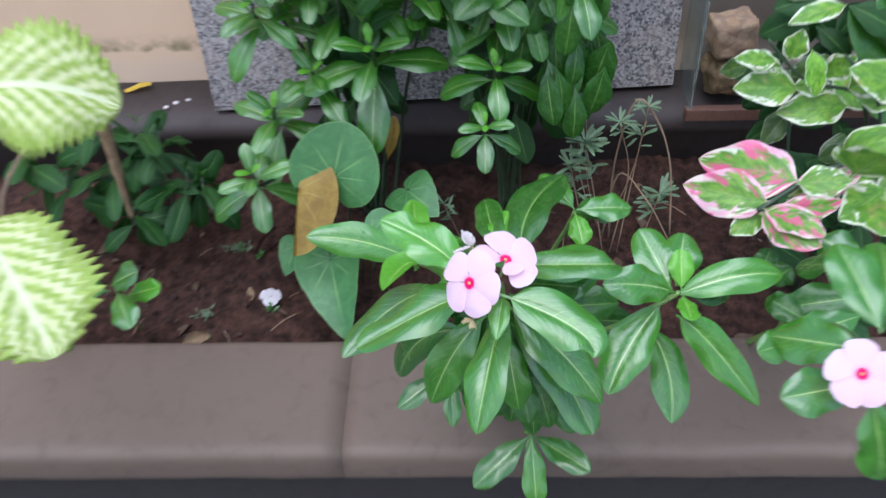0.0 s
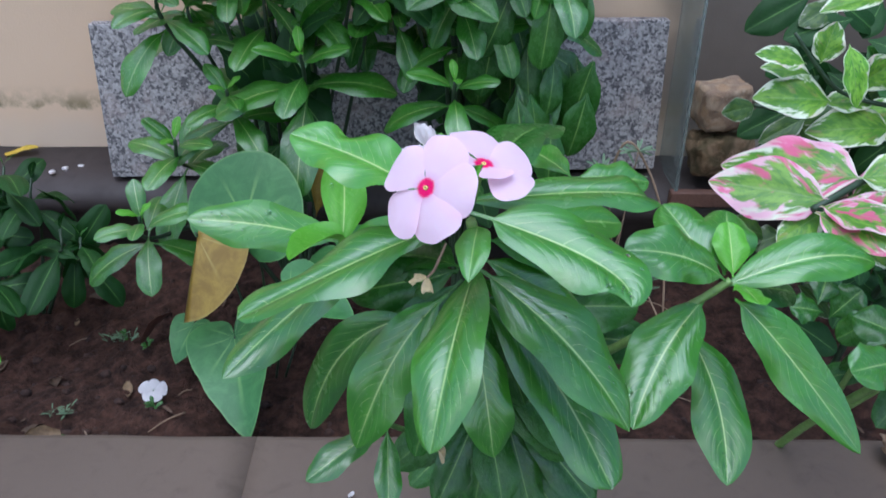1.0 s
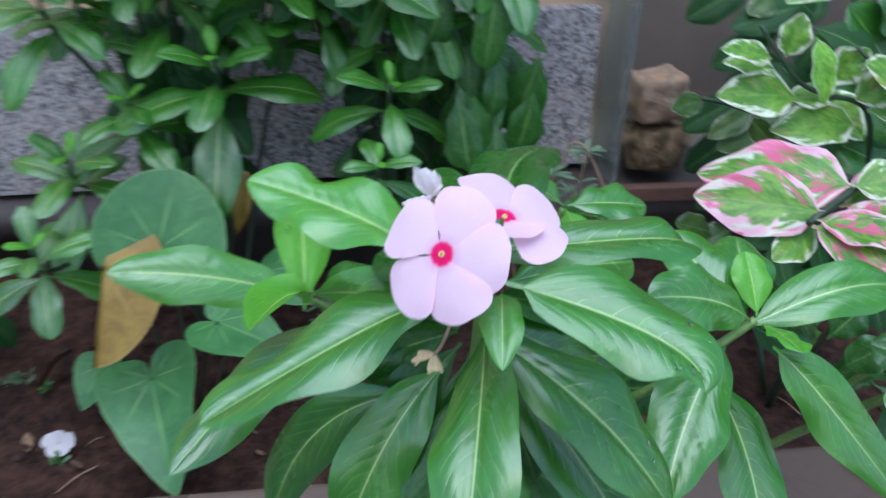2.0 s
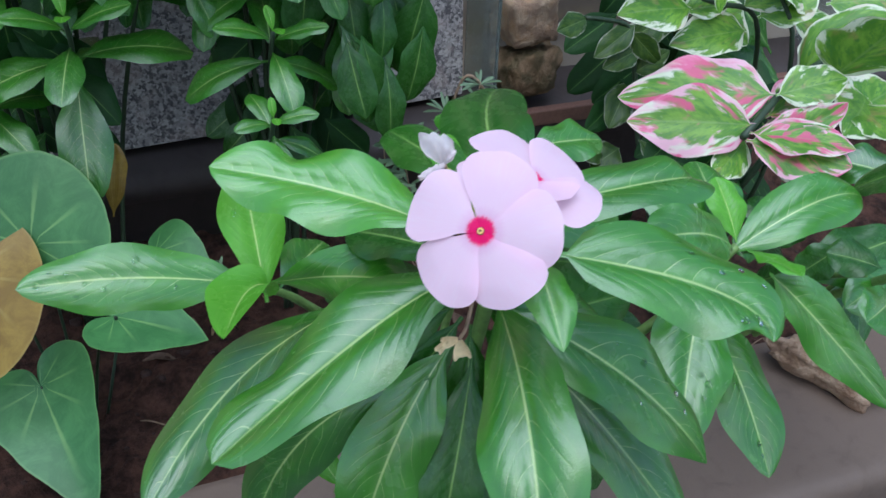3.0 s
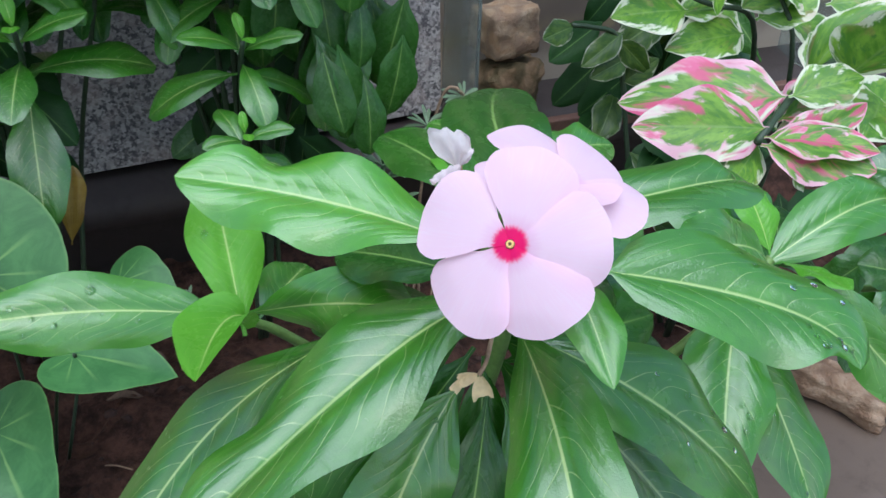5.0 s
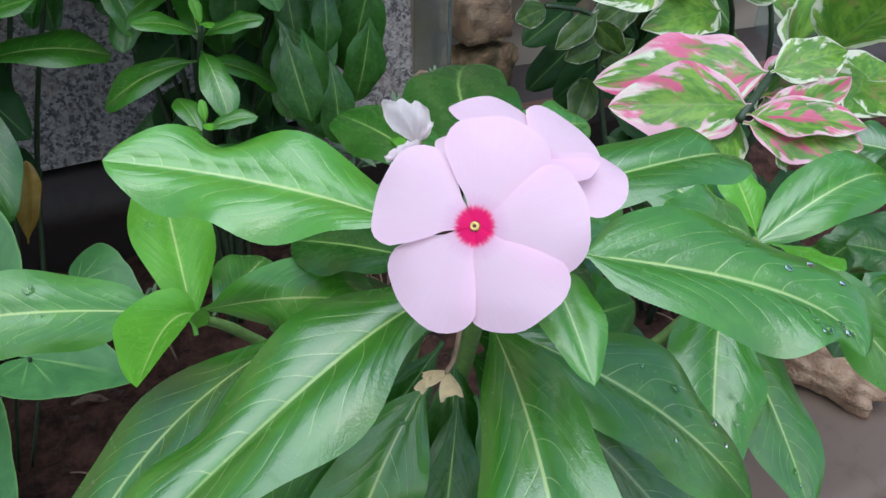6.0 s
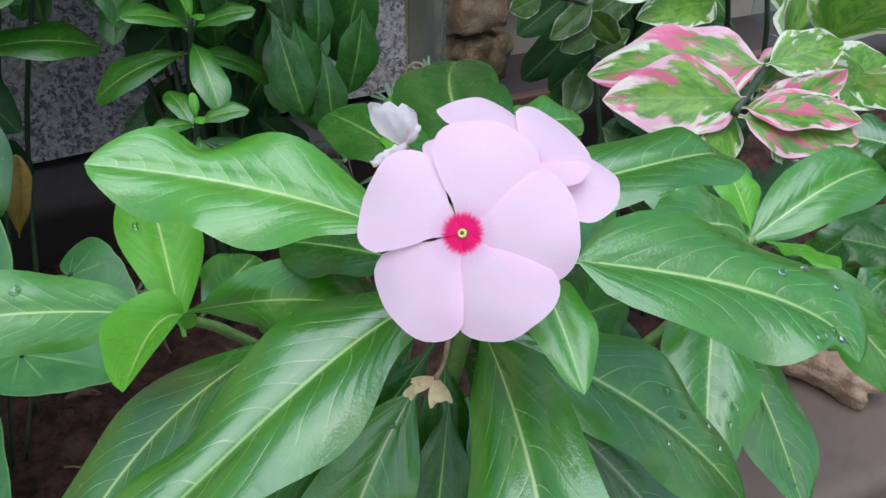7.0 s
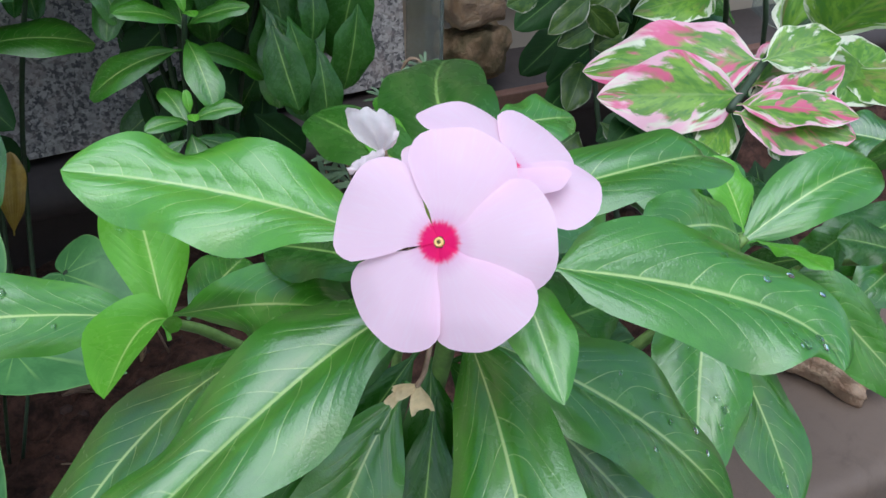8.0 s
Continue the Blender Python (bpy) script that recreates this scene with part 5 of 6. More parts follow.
for k in range(9):
    f = random.random()
    c = Vector((0.40, 0.66 - 0.10 * f, 0.44 + 0.10 * f))
    w = random.uniform(0, 2 * math.pi)
    out_d = Vector((math.cos(w), 0.7 * math.sin(w) - 0.1, -0.35))
    small_leaf(plant_side, c, out_d, (0, -0.5, 0.85), random.uniform(0.05, 0.07), "narrow", DEEP)
flower(plant_side, (0.290, 0.362, 0.692), (-0.15, -0.65, 0.75), 0.0225, radians(20), seed=60)

# ---- heart-leaved plant ----
hearts = group_at("heart_leaf_plant", (-0.14, 0.89, 0.26), "heart-leaved plant with one yellowed leaf", "plant")


def heart(center, tip, face, width, material, seed, foot, label="", blunt=False, cup=0.12, shut=False):
    ob = part("leaf", heart_bm(local(hearts, center), local(hearts, tip), face, width, cup, seed, blunt, shut), material, hearts, label)
    c, ft = Vector(center), Vector(foot)
    back = Vector(face).normalized() * -0.012
    part("leaf_stalk", tube([local(hearts, ft), local(hearts, (ft + c) / 2 + Vector((0, 0.02, 0.02)) + back), local(hearts, c + back * 0.4), local(hearts, c + back * 0.05)], 0.0015, 0.0012, 7, 5), STEM_DARK, hearts)
    return ob


heart((-0.132, 0.862, 0.468), (-0.114, 0.888, 0.530), (-0.05, -0.86, 0.5), 0.112, HEART, 1, (-0.13, 0.91, 0.26), blunt=True)
heart((-0.150, 0.845, 0.345), (-0.126, 0.738, 0.308), (-0.25, -0.50, 0.83), 0.092, HEART, 2, (-0.15, 0.90, 0.26), cup=0.28)
heart((-0.177, 0.852, 0.456), (-0.187, 0.798, 0.394), (-0.05, -0.85, 0.5), 0.104, HEART_YELLOW, 3, (-0.14, 0.90, 0.26), "folded yellowed heart-shaped leaf", True, 0.12, True)
heart((-0.082, 0.795, 0.436), (-0.020, 0.768, 0.424), (0.1, -0.22, 0.95), 0.070, HEART, 4, (-0.12, 0.89, 0.26))
heart((-0.205, 0.895, 0.325), (-0.222, 0.862, 0.300), (-0.3, -0.6, 0.7), 0.050, HEART, 5, (-0.16, 0.90, 0.26))
heart((-0.045, 0.880, 0.430), (-0.005, 0.840, 0.425), (0.1, -0.5, 0.85), 0.070, HEART, 6, (-0.11, 0.89, 0.26))
leaf(hearts, (-0.072, 0.93, 0.44), (-0.060, 0.945, 0.50), 0.020, None, (0, -0.9, 0.4), HEART_YELLOW, "yellow blade", seed=7)

# ---- bushes against the wall ----
def bush(at, label):
    return group_at("periwinkle_bush", at, label, "plant", "leafy bushes along the wall")


bush_left = bush((-0.10, 1.00, 0.28), "leafy periwinkle bush in front of the granite slab")
root = Vector((-0.10, 1.00, 0.27))


def grow(plant_ob, foot, tip, size=0.062, bend=(0, 0.02, 0.02), steps=3, pairs=3, sag=0.25, old=None, young=None, kind="narrow", r=0.002, bare=0.35):
    foot, tip = Vector(foot), Vector(tip)
    m = foot.lerp(tip, 0.5) + Vector(bend)
    axis_in = Vector((0, -0.012, -0.022))
    shoot(plant_ob, [foot, m, tip + axis_in, tip], size, steps, kind, old, young, r, pairs, random.uniform(0, 3.1), sag, None, bare)


# Open rosettes at the front of the bush.
for tip, size, spin in (((-0.078, 0.920, 0.616), 0.098, 1.57), ((-0.154, 0.935, 0.574), 0.074, 0.5), ((-0.210, 0.932, 0.522), 0.082, 1.2), ((-0.238, 0.876, 0.464), 0.076, 0.2), ((-0.209, 0.928, 0.669), 0.072, 0.9)):
    t = Vector(tip)
    part("stem", tube([local(bush_left, p) for p in (root, root.lerp(t, 0.55) + Vector((0, 0.03, 0.03)), t + Vector((0, 0.02, -0.035)), t)], 0.003, 0.0018, 7, 5), STEM_DARK, bush_left)
    rosette(bush_left, t, (0.0, -0.5, 0.86), size, 5, "narrow", GREEN, YOUNG, spin, 0.75, 0.2)
for tip in ((-0.190, 0.985, 0.650), (-0.078, 0.975, 0.690), (-0.118, 0.985, 0.665), (-0.035, 0.985, 0.672), (-0.150, 0.97, 0.710), (-0.020, 0.995, 0.640), (-0.165, 0.94, 0.740), (-0.06, 0.95, 0.760), (-0.11, 0.96, 0.78)):
    grow(bush_left, root + Vector((random.uniform(-0.02, 0.02), random.uniform(-0.02, 0.02), 0)), tip, random.uniform(0.056, 0.068), bare=0.65, old=random.choice((GREEN, DEEP, DEEP)))

bush_mid = bush((0.09, 1.00, 0.28), "tall drooping periwinkle bush with dark leaves")
root = Vector((0.09, 1.00, 0.27))
for tip, size, spin in (((0.068, 0.895, 0.600), 0.074, 1.57), ((0.055, 0.850, 0.549), 0.056, 1.57), ((0.012, 0.955, 0.655), 0.056, 0.4)):
    t = Vector(tip)
    part("stem", tube([local(bush_mid, p) for p in (root, root.lerp(t, 0.55) + Vector((0, 0.03, 0.03)), t + Vector((0, 0.02, -0.035)), t)], 0.003, 0.0018, 7, 5), STEM_DARK, bush_mid)
    rosette(bush_mid, t, (0.0, -0.5, 0.86), size, 4, "narrow", GREEN, YOUNG, spin, 0.75, 0.35)
for tip in ((0.028, 0.975, 0.675), (0.073, 0.95, 0.680), (0.106, 0.92, 0.715), (0.157, 0.92, 0.715), (0.130, 0.93, 0.76), (0.05, 0.95, 0.75)):
    grow(bush_mid, root + Vector((random.uniform(-0.02, 0.02), random.uniform(-0.02, 0.02), 0)), tip, random.uniform(0.056, 0.066), sag=0.45, bare=0.6, old=random.choice((GREEN, DEEP, DEEP)))
# Long hanging leaves of the same bush.
for k in range(64):
    x = min(0.205, max(0.055, random.gauss(0.140, 0.035)))
    z = random.uniform(0.545, 0.80) if x > 0.11 else random.uniform(0.60, 0.80)
    y = random.uniform(0.90, 0.99)
    d = Vector((random.uniform(-0.4, 0.4), random.uniform(-0.5, 0.1), -1))
    small_leaf(bush_mid, (x, y, z), d, (random.uniform(-0.5, 0.5), -0.9, 0.3), random.uniform(0.055, 0.085), "round" if k % 3 else "narrow", DEEP if k % 4 else GREEN)
for k in range(4):
    x0 = random.uniform(0.06, 0.16)
    part("stem", tube([local(bush_mid, p) for p in ((0.09, 1.0, 0.28), (0.10 + (x0 - 0.1) * 0.5, 0.99, 0.5), (x0, 0.95, 0.82))], 0.003, 0.002, 7, 4), STEM_DARK, bush_mid)
# Inner leaves that close both bushes, in the green darkened for shade.
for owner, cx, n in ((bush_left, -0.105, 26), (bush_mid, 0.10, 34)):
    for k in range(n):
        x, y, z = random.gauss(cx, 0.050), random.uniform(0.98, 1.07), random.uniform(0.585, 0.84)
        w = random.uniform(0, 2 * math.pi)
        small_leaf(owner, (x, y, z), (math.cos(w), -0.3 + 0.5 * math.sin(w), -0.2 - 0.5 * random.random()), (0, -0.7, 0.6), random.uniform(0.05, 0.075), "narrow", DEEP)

# Leaves hanging low before the slab; the bushes' shade is put into their colour.
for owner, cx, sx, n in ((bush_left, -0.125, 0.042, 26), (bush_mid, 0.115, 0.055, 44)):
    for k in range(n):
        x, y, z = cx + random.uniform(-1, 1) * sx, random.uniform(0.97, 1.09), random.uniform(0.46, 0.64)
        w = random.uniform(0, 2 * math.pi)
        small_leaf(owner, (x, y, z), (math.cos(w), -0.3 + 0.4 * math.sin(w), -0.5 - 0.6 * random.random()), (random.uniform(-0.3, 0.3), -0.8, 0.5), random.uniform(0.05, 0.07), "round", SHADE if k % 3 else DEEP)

# Shade-painted leaves that close the gap between the bushes and darken the slab below.
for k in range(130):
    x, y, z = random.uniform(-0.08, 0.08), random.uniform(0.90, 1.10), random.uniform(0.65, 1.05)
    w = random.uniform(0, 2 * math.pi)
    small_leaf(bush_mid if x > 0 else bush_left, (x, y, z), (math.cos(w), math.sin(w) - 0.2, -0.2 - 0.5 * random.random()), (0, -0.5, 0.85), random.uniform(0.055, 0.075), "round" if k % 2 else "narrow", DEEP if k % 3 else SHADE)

# Upper growth of both bushes, out of view, added to shade the slab.
for owner, cx in ((bush_left, -0.10), (bush_mid, 0.09)):
    for k in range(5):
        x0 = cx + random.uniform(-0.08, 0.08)
        part("stem", tube([local(owner, p) for p in ((cx, 1.0, 0.45), (cx + (x0 - cx) * 0.5, 0.99, 0.75), (x0, random.uniform(0.90, 1.05), 1.12))], 0.003, 0.0018, 7, 4), STEM_DARK, owner)
    for k in range(120):
        x, y, z = cx + random.uniform(-0.12, 0.12), random.uniform(0.95, 1.16), random.uniform(0.76, 1.10)
        w = random.uniform(0, 2 * math.pi)
        small_leaf(owner, (x, y, z), (math.cos(w), math.sin(w) - 0.2, -0.2 - 0.5 * random.random()), (0, -0.5, 0.85), random.uniform(0.055, 0.08), "round" if k % 2 else "narrow", DEEP if k % 2 else GREEN)

# ---- low plants by the wall ----
low = group_at("ground_cover_plant", (-0.42, 1.00, 0.27), "low dark-leaved plant at the ledge's foot", "plant")
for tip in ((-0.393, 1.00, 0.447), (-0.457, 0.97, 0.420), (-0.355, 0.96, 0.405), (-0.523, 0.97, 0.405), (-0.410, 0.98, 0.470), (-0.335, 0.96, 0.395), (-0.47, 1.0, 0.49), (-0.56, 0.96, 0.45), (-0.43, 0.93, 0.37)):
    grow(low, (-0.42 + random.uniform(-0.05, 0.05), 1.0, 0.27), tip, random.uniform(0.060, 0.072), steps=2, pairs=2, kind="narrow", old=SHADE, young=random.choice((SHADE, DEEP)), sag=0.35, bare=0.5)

front = group_at("small_seedling", (-0.412, 0.805, 0.26), "small seedling with one lime-yellow leaf at the kerb", "plant")
for b, t, w, m in (((-0.37, 0.75, 0.33), (-0.318, 0.745, 0.352), 0.030, YOUNG), ((-0.38, 0.75, 0.34), (-0.345, 0.690, 0.335), 0.036, GREEN), ((-0.385, 0.75, 0.35), (-0.335, 0.735, 0.390), 0.038, GREEN), ((-0.39, 0.75, 0.34), (-0.44, 0.74, 0.36), 0.036, GREEN)):
    b, t = (Vector(p) + Vector((-0.042, 0.045, 0.0)) for p in (b, t))
    leaf(front, b, t, w, None, (0, -0.5, 0.85), m, seed=int(w * 999))
part("stem", tube([local(front, p) for p in ((-0.417, 0.810, 0.25), (-0.422, 0.800, 0.30), (-0.422, 0.795, 0.345))], 0.002, 0.0015, 7), STEM, front)

# ---- the plant with cream-veined serrated leaves ----
nettle = group_at("cream_veined_plant", (-0.46, 0.74, 0.26), "plant with large lime leaves and cream veins", "plant")
part("stem", tube([local(nettle, p) for p in ((-0.46, 0.74, 0.24), (-0.47, 0.68, 0.45), (-0.45, 0.62, 0.62), (-0.42, 0.60, 0.76))], 0.005, 0.003, 8, 6), STEM, nettle)
leaf(nettle, (-0.390, 0.590, 0.757), (-0.256, 0.628, 0.730), 0.112, (-0.322, 0.605, 0.770), (0.1, -0.55, 0.85), NETTLE, seed=201, rows=88, cols=14, teeth=20, blunt=0.6, wave=0.05, stalk=0.05)
leaf(nettle, (-0.385, 0.56, 0.665), (-0.292, 0.450, 0.612), 0.118, (-0.332, 0.502, 0.658), (0.2, -0.5, 0.85), NETTLE, seed=202, rows=88, cols=14, teeth=20, blunt=0.6, wave=0.05, stalk=0.05)
leaf(nettle, (-0.43, 0.61, 0.74), (-0.53, 0.55, 0.72), 0.10, None, (-0.1, -0.5, 0.85), NETTLE, seed=203, rows=40, cols=12, teeth=20)
for a, b in (((-0.42, 0.60, 0.76), (-0.388, 0.59, 0.756)), ((-0.45, 0.62, 0.62), (-0.384, 0.56, 0.664))):
    part("leaf_stalk", tube([local(nettle, a), local(nettle, (Vector(a) + Vector(b)) / 2 + Vector((0, 0, 0.006))), local(nettle, b)], 0.0022, 0.0018, 7), STEM, nettle)

# A dead leaf that hangs from the same plant on its dry stalk.
part("dead_leaf", tube([local(nettle, p) for p in ((-0.361, 0.792, 0.609), (-0.372, 0.812, 0.560), (-0.390, 0.842, 0.475), (-0.407, 0.871, 0.400))], 0.0085, 0.0025, 8, 6, 0.25), TAN, nettle, "dry brown rolled dead leaf")
part("leaf_stalk", tube([local(nettle, p) for p in ((-0.47, 0.68, 0.45), (-0.46, 0.72, 0.56), (-0.40, 0.78, 0.625), (-0.361, 0.792, 0.609))], 0.0022, 0.0018, 7, 5), TWIG, nettle)

# ---- grey-green needle herb and dry twigs ----
herb = group_at("needle_herb", (0.22, 0.93, 0.27), "wispy grey-green herb with narrow leaves and bare twigs", "plant")


def herb_shoot(points, n, length):
    part("stem", tube([local(herb, p) for p in points], 0.0011, 0.0007, 6, 5), TWIG, herb)
    ps = smooth_points(points, 6)
    for k in range(n):
        i = len(ps) - 1 - int(random.random() ** 2.4 * len(ps) * 0.4)
        w = random.uniform(0, 2 * math.pi)
        small_leaf(herb, ps[i], (math.cos(w), math.sin(w) * 0.8, random.uniform(-0.2, 0.8)), (0, -0.4, 0.9), length * random.uniform(0.7, 1.2), "needle", NEEDLE)


herb_shoot([(0.22, 0.93, 0.27), (0.20, 0.93, 0.38), (0.181, 0.92, 0.470)], 46, 0.030)
herb_shoot([(0.23, 0.93, 0.27), (0.245, 0.94, 0.40), (0.222, 0.92, 0.500)], 22, 0.022)
herb_shoot([(0.24, 0.93, 0.27), (0.250, 0.93, 0.42), (0.255, 0.92, 0.522)], 24, 0.022)
herb_shoot([(0.26, 0.92, 0.27), (0.275, 0.92, 0.33), (0.284, 0.915, 0.388)], 34, 0.027)
herb_shoot([(0.20, 0.94, 0.27), (0.18, 0.93, 0.36), (0.166, 0.92, 0.432)], 30, 0.025)
herb_shoot([(0.02, 0.95, 0.28), (0.01, 0.92, 0.34), (0.00, 0.90, 0.39)], 16, 0.020)
part("twig", tube([local(herb, p) for p in ((0.23, 0.95, 0.28), (0.225, 0.94, 0.42), (0.240, 0.925, 0.527), (0.268, 0.92, 0.502), (0.292, 0.915, 0.434), (0.302, 0.90, 0.33))], 0.0016, 0.0012, 6, 6), TWIG, herb, "bare arching twig")
part("twig", tube([local(herb, p) for p in ((0.22, 0.95, 0.28), (0.23, 0.93, 0.41), (0.265, 0.90, 0.39), (0.295, 0.88, 0.34))], 0.0014, 0.0010, 6, 6), TWIG, herb, "bare arching twig")
for k in range(3):
    w = random.uniform(-0.6, 0.6)
    part("twig", tube([local(herb, p) for p in ((0.22, 0.96, 0.28), (0.21 + 0.1 * w, 0.96, 0.38), (0.21 + 0.14 * w, 0.97 + 0.02 * w, 0.46 + 0.03 * random.random()))], 0.0009, 0.0006, 5, 4), TWIG, herb)

# ---- small things on the soil and the kerb ----
def lay(name, bm, material, at, turn, label, category, group="", smooth=True):
    ob = link(name, bm, material, smooth=smooth)
    ob.matrix_world = pose(*at, *turn)
    return tagged(ob, label, category, group)


def on_soil(x, y, up=0.0):
    return (x, y, soil_height(x, y) + up)


fallen = group_at("fallen_flower", on_soil(-0.241, 0.845, 0.012), "fallen white flower lying on the soil", "flower")
for k, (w, r) in enumerate(((10, 0.0150), (82, 0.0120), (154, 0.0145), (226, 0.0130), (298, 0.0125))):
    part("petal", petal_bm(radians(w), r, 0.10, -0.12, 0.16, 70 + k), PETAL_BACK, fallen)
part("flower_tube", tube([(0, 0, -0.012), (0, 0.002, 0.0)], 0.0012, 0.0012, 7), STEM, fallen)
fallen.rotation_euler = (radians(50), radians(4), radians(4))

lay("leaf_scrap", curl_bm(0.034, 0.024, 3), DRY, on_soil(-0.322, 0.758, 0.014), (20, 10, 30), "orange-brown curled leaf scrap at the kerb", "dry leaf")
rnd = random.Random(11)
for k in range(46):
    x, y = rnd.uniform(-0.6, 0.6), rnd.uniform(0.745, 1.08)
    s = rnd.uniform(0.010, 0.034)
    lay("dry_leaf", curl_bm(s, s * rnd.uniform(0.3, 0.6), k, rnd.uniform(0.5, 1.4)), (DRY_DARK, DRY_DARK, DRY_DARK, DRY_DARK, DRY)[k % 5], on_soil(x, y, 0.003), (rnd.uniform(-25, 25), rnd.uniform(-25, 25), rnd.uniform(0, 360)), "small curled dead leaf on the soil", "dry leaf", "dead leaves on the soil")
for k in range(30):
    x, y = rnd.uniform(-0.6, 0.6), rnd.uniform(0.745, 1.08)
    a, l = rnd.uniform(0, 6.28), rnd.uniform(0.008, 0.022)
    o = Vector(on_soil(x, y, 0.003))
    v = Vector((math.cos(a), math.sin(a), rnd.uniform(-0.1, 0.2))) * l
    tagged(link("dry_twig", tube([o - v, o + Vector((0, 0, 0.003)), o + v], 0.0009, 0.0006, 5, 4, 0.3), TWIG), "short dry twig lying on the soil", "twig", "twigs on the soil")
for x, y in ((-0.321, 0.78), (-0.235, 0.825), (-0.27, 0.93), (-0.30, 0.95), (0.36, 0.76), (0.05, 0.92), (0.12, 0.86)):
    weed = group_at("weed", on_soil(x, y), "tiny green weed seedling in the soil", "weed", "weed seedlings")
    for k in range(9):
        w = random.uniform(0, 6.28)
        small_leaf(weed, Vector(weed.location) + Vector((0, 0, 0.003 * (k % 3))), (math.cos(w), math.sin(w), random.uniform(0.2, 0.9)), (0, -0.3, 1), random.uniform(0.005, 0.011), "narrow", DEEP if k % 3 else GREEN)
lay("yellow_leaf", curl_bm(0.045, 0.018, 5, 0.5), YELLOW, (-0.482, 1.178, 0.404), (8, 0, 4), "fallen yellow leaf on the cement ledge", "leaf")
for x, y in ((-0.418, 1.150), (-0.43, 1.138), (-0.40, 1.157)):
    lay("pebble", rock_bm((0.004, 0.003, 0.0025), x * 50, 0.3, 2), PETAL_BACK, (x, y, 0.3925), (0, 0, 0), "tiny pale grit on the ledge", "grit", "grit on the ledge")
lay("bark_piece", rock_bm((0.046, 0.015, 0.014), 21, 0.5, 4, 0.6), CORK, (0.482, 0.660, 0.334), (0, 4, -62), "pale brown bark chunk lying on the kerb", "bark")
lay("yellow_leaf", curl_bm(0.05, 0.024, 9, 0.6), YELLOW, on_soil(0.345, 0.775, 0.02), (30, 20, 60), "withered yellow leaf on the soil by the kerb", "leaf")
for k in range(5):
    lay("dry_leaf", curl_bm(0.035, 0.016, 30 + k, 1.0), DRY if k % 2 else DRY_DARK, on_soil(0.33 + 0.03 * k, 0.745 + 0.012 * (k % 3), 0.012), (rnd.uniform(-40, 40), rnd.uniform(-30, 30), rnd.uniform(0, 360)), "withered leaf by the kerb's inner edge", "dry leaf", "dead leaves on the soil")
lay("dead_leaf", curl_bm(0.050, 0.030, 6, 0.5), DEAD_RED, on_soil(-0.262, 0.945, 0.020), (-50, -35, 30), "red-brown dead leaf propped on the soil", "dry leaf")
lay("dead_leaf", curl_bm(0.040, 0.022, 8, 0.6), DEAD_RED, on_soil(-0.225, 0.985, 0.012), (-30, 20, 70), "red-brown dead leaf lying under the bush", "dry leaf")
for x, y in ((-0.318, 0.955), (-0.300, 0.948), (-0.335, 0.83)):
    moss = group_at("weed", on_soil(x, y), "grey-green tuft of wispy weed on the soil", "weed", "weed seedlings")
    for k in range(22):
        w = random.uniform(0, 6.28)
        small_leaf(moss, Vector(moss.location) + Vector((random.uniform(-0.010, 0.010), random.uniform(-0.008, 0.008), 0.0015)), (math.cos(w), math.sin(w), random.uniform(0.1, 0.9)), (0, -0.3, 1), random.uniform(0.006, 0.013), "needle", NEEDLE)
lay("white_scrap", curl_bm(0.010, 0.005, 2, 0.7), PETAL_BACK, (-0.018, 0.648, 0.3215), (0, 0, 70), "tiny white petal scrap on the kerb", "scrap")

# ---- withered bits on the flowering plant ----
def wilted_fan(size, seed, rows=14, cols=26):
    """A spent bloom: petals collapsed into one crumpled fan with a curled rim, along x."""
    reach = ((-62, 0.24), (-48, 0.42), (-30, 0.54), (-12, 0.68), (6, 0.78), (24, 0.86), (38, 1.0), (50, 0.86), (60, 0.55), (66, 0.30))
    bm = bmesh.new()
    grid = []
    for i in range(rows + 1):
        u = i / rows
        line = []
        for j in range(cols + 1):
            deg = -62 + 128 * j / cols
            (a0, r0), (a1, r1) = next((p, q) for p, q in zip(reach, reach[1:]) if deg <= q[0] + 1e-6)
            far = r0 + (r1 - r0) * (deg - a0) / (a1 - a0)
            far *= 1 + 0.05 * math.sin(deg * 0.31 + seed) + 0.04 * noise.noise(Vector((deg * 0.12, seed, 0)))
            w = radians(deg)
            r = size * far * (u - 0.10 * max(0.0, u - 0.82) / 0.18)
            z = size * (0.34 * math.sin(u * 2.6) * math.cos(w * 1.1) + 0.07 * u * math.sin(deg * 0.16 + 1.5 * u + seed))
            z += size * (0.10 * noise.noise(Vector((deg * 0.05, 3.2 * u, seed))) + 0.05 * noise.noise(Vector((deg * 0.14, 8 * u, seed)))) * u
            z += size * 0.10 * (max(0.0, u - 0.80) / 0.20) ** 1.5
            line.append(bm.verts.new((r * math.cos(w) + 0.04 * size * u * noise.noise(Vector((deg * 0.2, u * 5, 4))), r * math.sin(w), z)))
        grid.append(line)
    for ra, rb in zip(grid, grid[1:]):
        for j in range(cols):
            bm.faces.new((ra[j], ra[j + 1], rb[j + 1], rb[j]))
    return bm


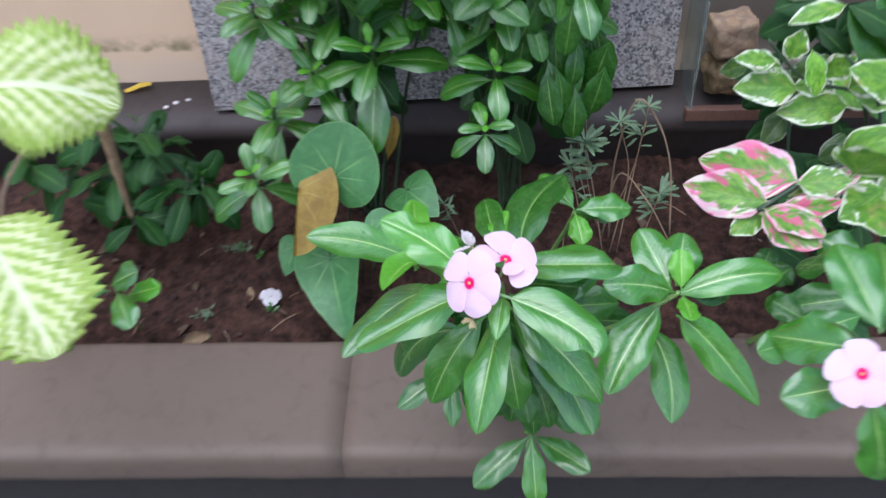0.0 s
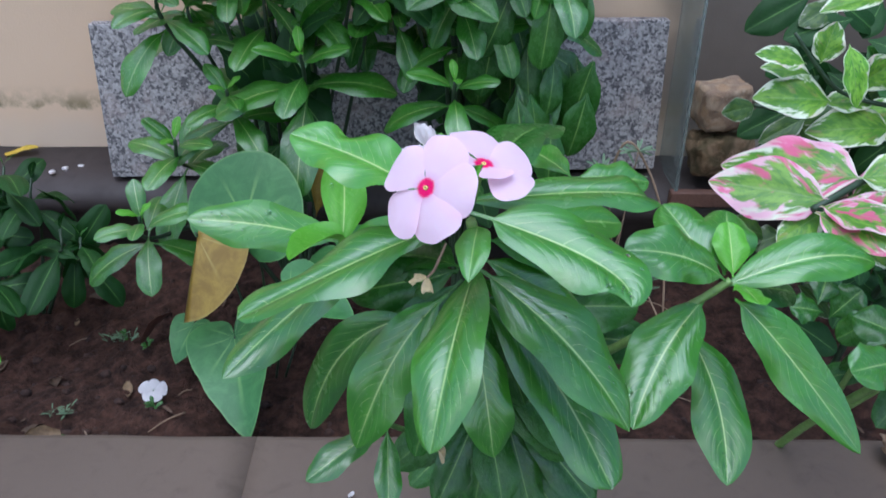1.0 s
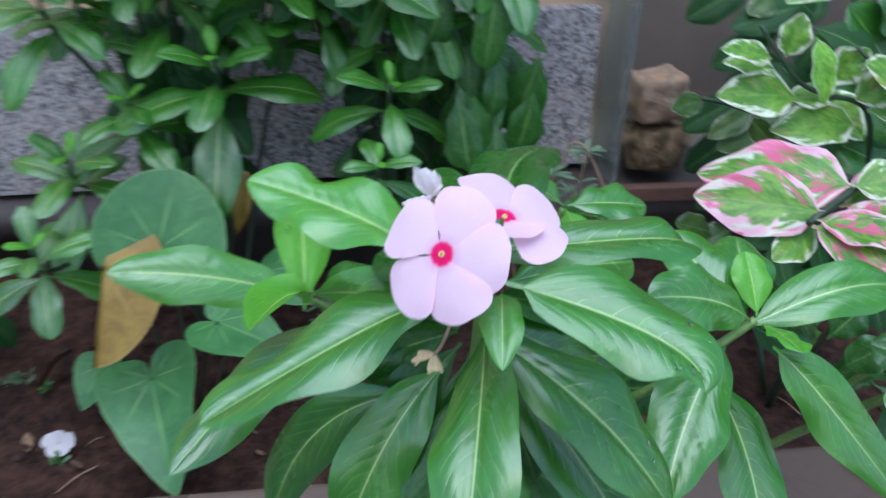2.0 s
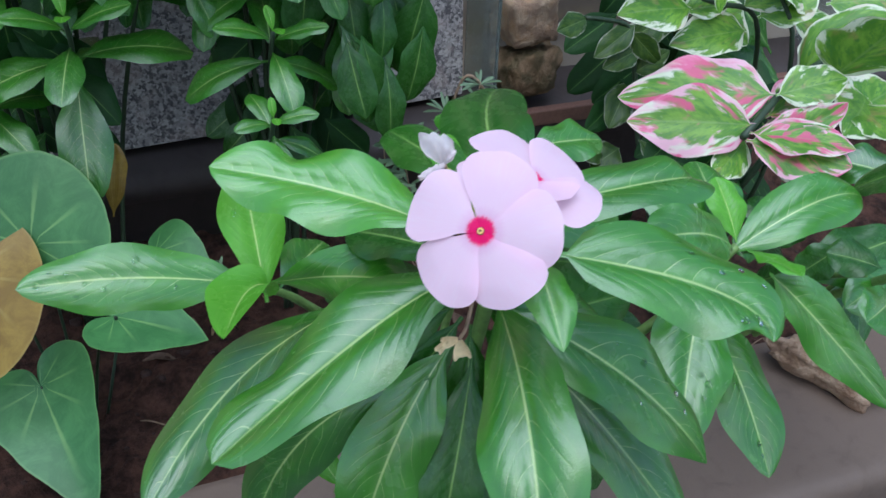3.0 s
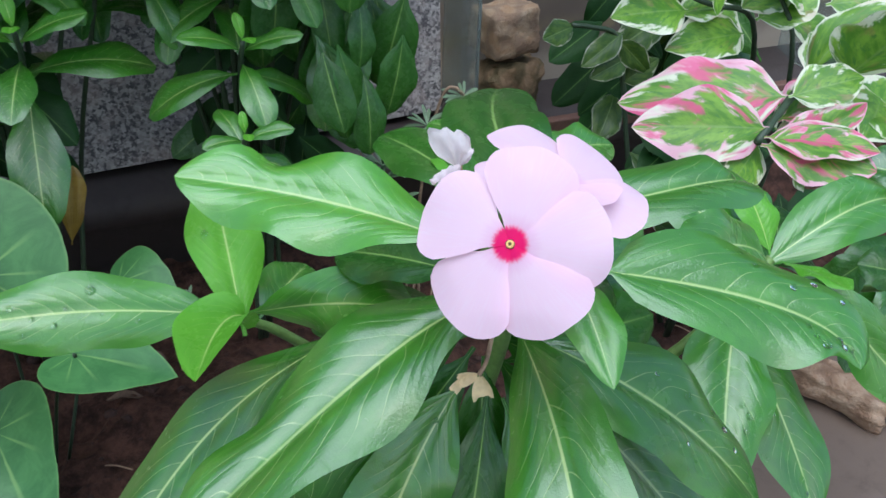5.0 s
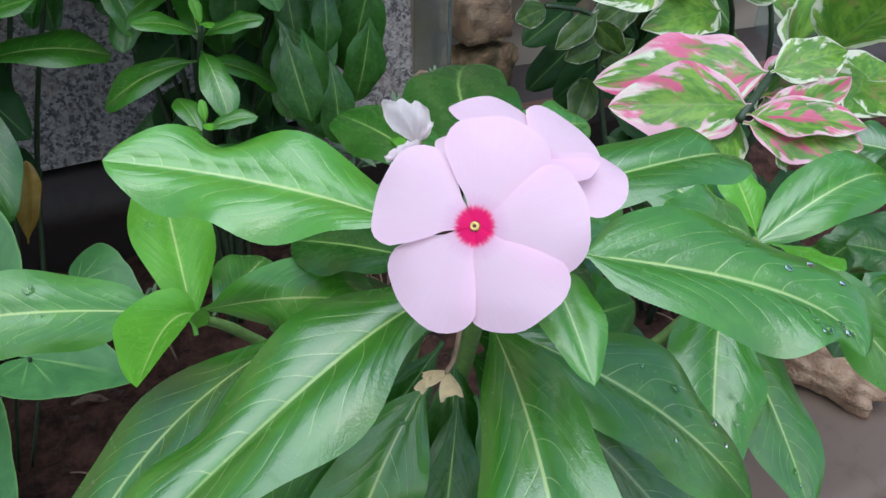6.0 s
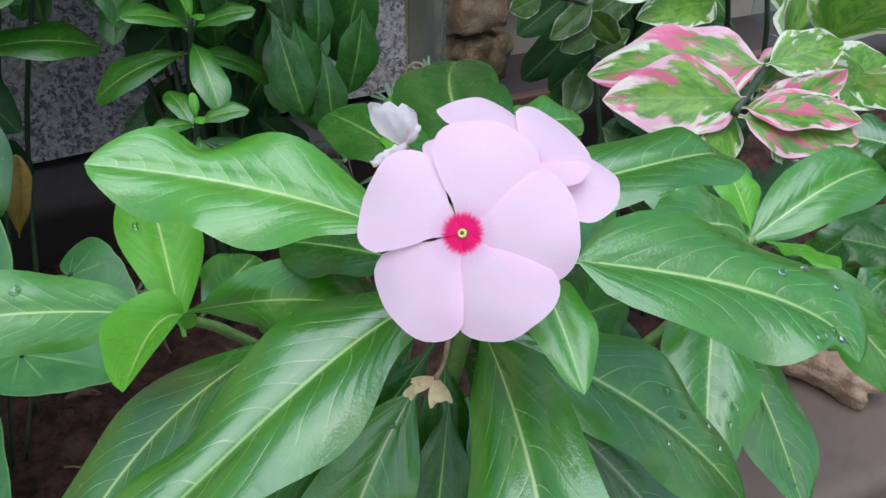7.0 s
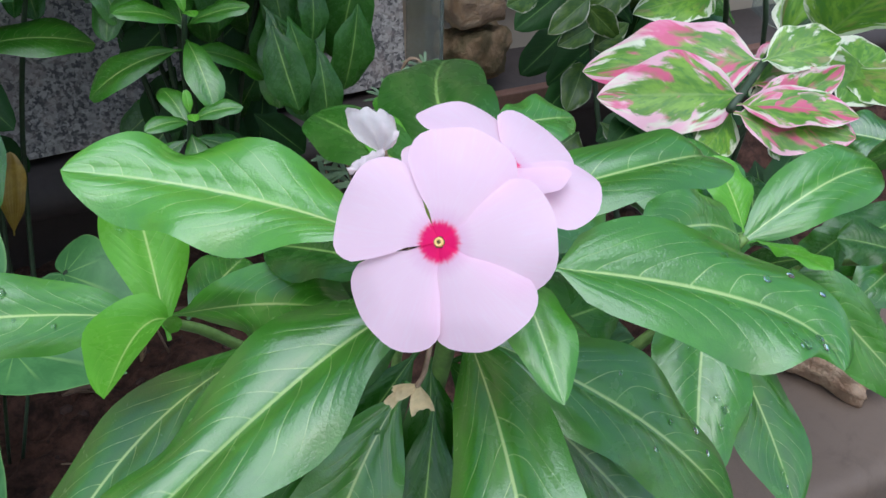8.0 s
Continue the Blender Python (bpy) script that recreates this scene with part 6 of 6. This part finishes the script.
def crumpled_tail(length, wide, seed):
    """A shrivelled petal rolled into a ragged string, along x."""
    bm = bmesh.new()
    rows = []
    for i in range(25):
        u = i / 24
        line = []
        for k in range(12):
            w = 2 * math.pi * k / 12
            f = 0.75 + 0.25 * math.sin(math.pi * min(1.0, u + 0.25)) + 0.55 * noise.noise(Vector((math.cos(w) * 1.4, math.sin(w) * 1.4, 9 * u + seed)))
            f *= 1.0 if i < 24 else 0.15
            line.append(bm.verts.new((length * u, wide * (f * math.cos(w) + 0.6 * noise.noise(Vector((5 * u, seed, 0)))), wide * f * math.sin(w))))
        rows.append(line)
    for ra, rb in zip(rows, rows[1:]):
        for k in range(12):
            bm.faces.new((ra[k], ra[(k + 1) % 12], rb[(k + 1) % 12], rb[k]))
    return bm


def flap(length, wide, seed, narrow=0.35):
    """A papery scrap, broader and torn at its far end, along x."""
    rnd = random.Random(seed)
    bm = bmesh.new()
    grid = []
    for i in range(9):
        u = i / 8
        h = wide / 2 * (narrow + (1 - narrow) * math.sin(min(1.0, u * 1.25) * math.pi / 2))
        line = []
        for j in range(9):
            v = j / 4 - 1
            reach = u * length * (1 + (rnd.uniform(-0.10, 0.10) if i == 8 else 0.0) + 0.14 * v * v * u)
            line.append(bm.verts.new((reach, v * h, 0.10 * wide * math.sin(3.1 * v + 2 * u + seed) + 0.10 * wide * v * v + rnd.uniform(-0.02, 0.02) * wide)))
        grid.append(line)
    for ra, rb in zip(grid, grid[1:]):
        for j in range(8):
            bm.faces.new((ra[j], ra[j + 1], rb[j + 1], rb[j]))
    return bm


knot = Vector((0.0406, 0.4700, 0.7082))
bud = part("spent_bloom", wilted_fan(0.0142, 2.0), SPENT, plant, "crumpled white spent bloom")
bud.matrix_local = Matrix.Translation(local(plant, knot)) @ along((0.24, 0.62, 0.75), (-0.25, -0.62, 0.74))
ob = part("wilted_petal", crumpled_tail(0.0135, 0.0012, 5), SPENT, plant, "shrivelled white petal")
ob.matrix_local = Matrix.Translation(local(plant, knot + Vector((-0.0008, -0.0012, 0.0010)))) @ along((-0.80, -0.58, 0.14), (-0.36, -0.76, 0.55))
part("calyx", tube([local(plant, knot + Vector(q)) for q in ((-0.0004, -0.0004, 0.0008), (0.0004, 0.0, -0.0008), (0.0016, 0.0005, -0.0022))], 0.0013, 0.0008, 8, 4, 0.3), TWIG, plant, "brown shrivelled calyx")
part("flower_stalk", tube([local(plant, q) for q in (knot, knot + Vector((0.0016, 0.0005, -0.0020)), (0.0452, 0.4680, 0.7035), (0.0480, 0.4680, 0.6960), (0.0540, 0.4700, 0.6860))], 0.0008, 0.0015, 8, 5), YOUNG_STEM, plant, "yellow-green flower stalk")
part("flower_stalk", tube([local(plant, q) for q in ((0.0500, 0.4600, 0.6640), (0.0465, 0.4555, 0.6570), (0.0440, 0.4530, 0.6525), (0.0412, 0.4515, 0.6500))], 0.0006, 0.0008, 7, 5, 0.2), TWIG, plant, "withered brown stalk")
for at, d, l, w, n in (((0.0412, 0.4512, 0.6500), (0.10, -0.30, -0.95), 0.0066, 0.0062, 3), ((0.0408, 0.4515, 0.6503), (-0.80, 0.10, -0.15), 0.0055, 0.0042, 4), ((0.0372, 0.4522, 0.6500), (-0.75, -0.05, -0.75), 0.0050, 0.0030, 6)):
    ob = part("dry_sepal", flap(l, w, n), WILTED, plant, "papery dry sepal")
    ob.matrix_local = Matrix.Translation(local(plant, at)) @ along(d, (-0.35, -0.75, 0.45))
pod = part("seed_pod", curl_bm(0.014, 0.009, 14, 1.4), WILTED, plant, "dry curled seed pod")
pod.matrix_local = Matrix.Translation(local(plant, (0.0495, 0.4705, 0.5230))) @ pose(0, 0, 0, 30, 60, 20)
part("pod_stalk", tube([local(plant, q) for q in ((0.0495, 0.4705, 0.5260), (0.056, 0.490, 0.550), (0.068, 0.512, 0.566))], 0.0006, 0.0009, 6, 4), TWIG, plant)
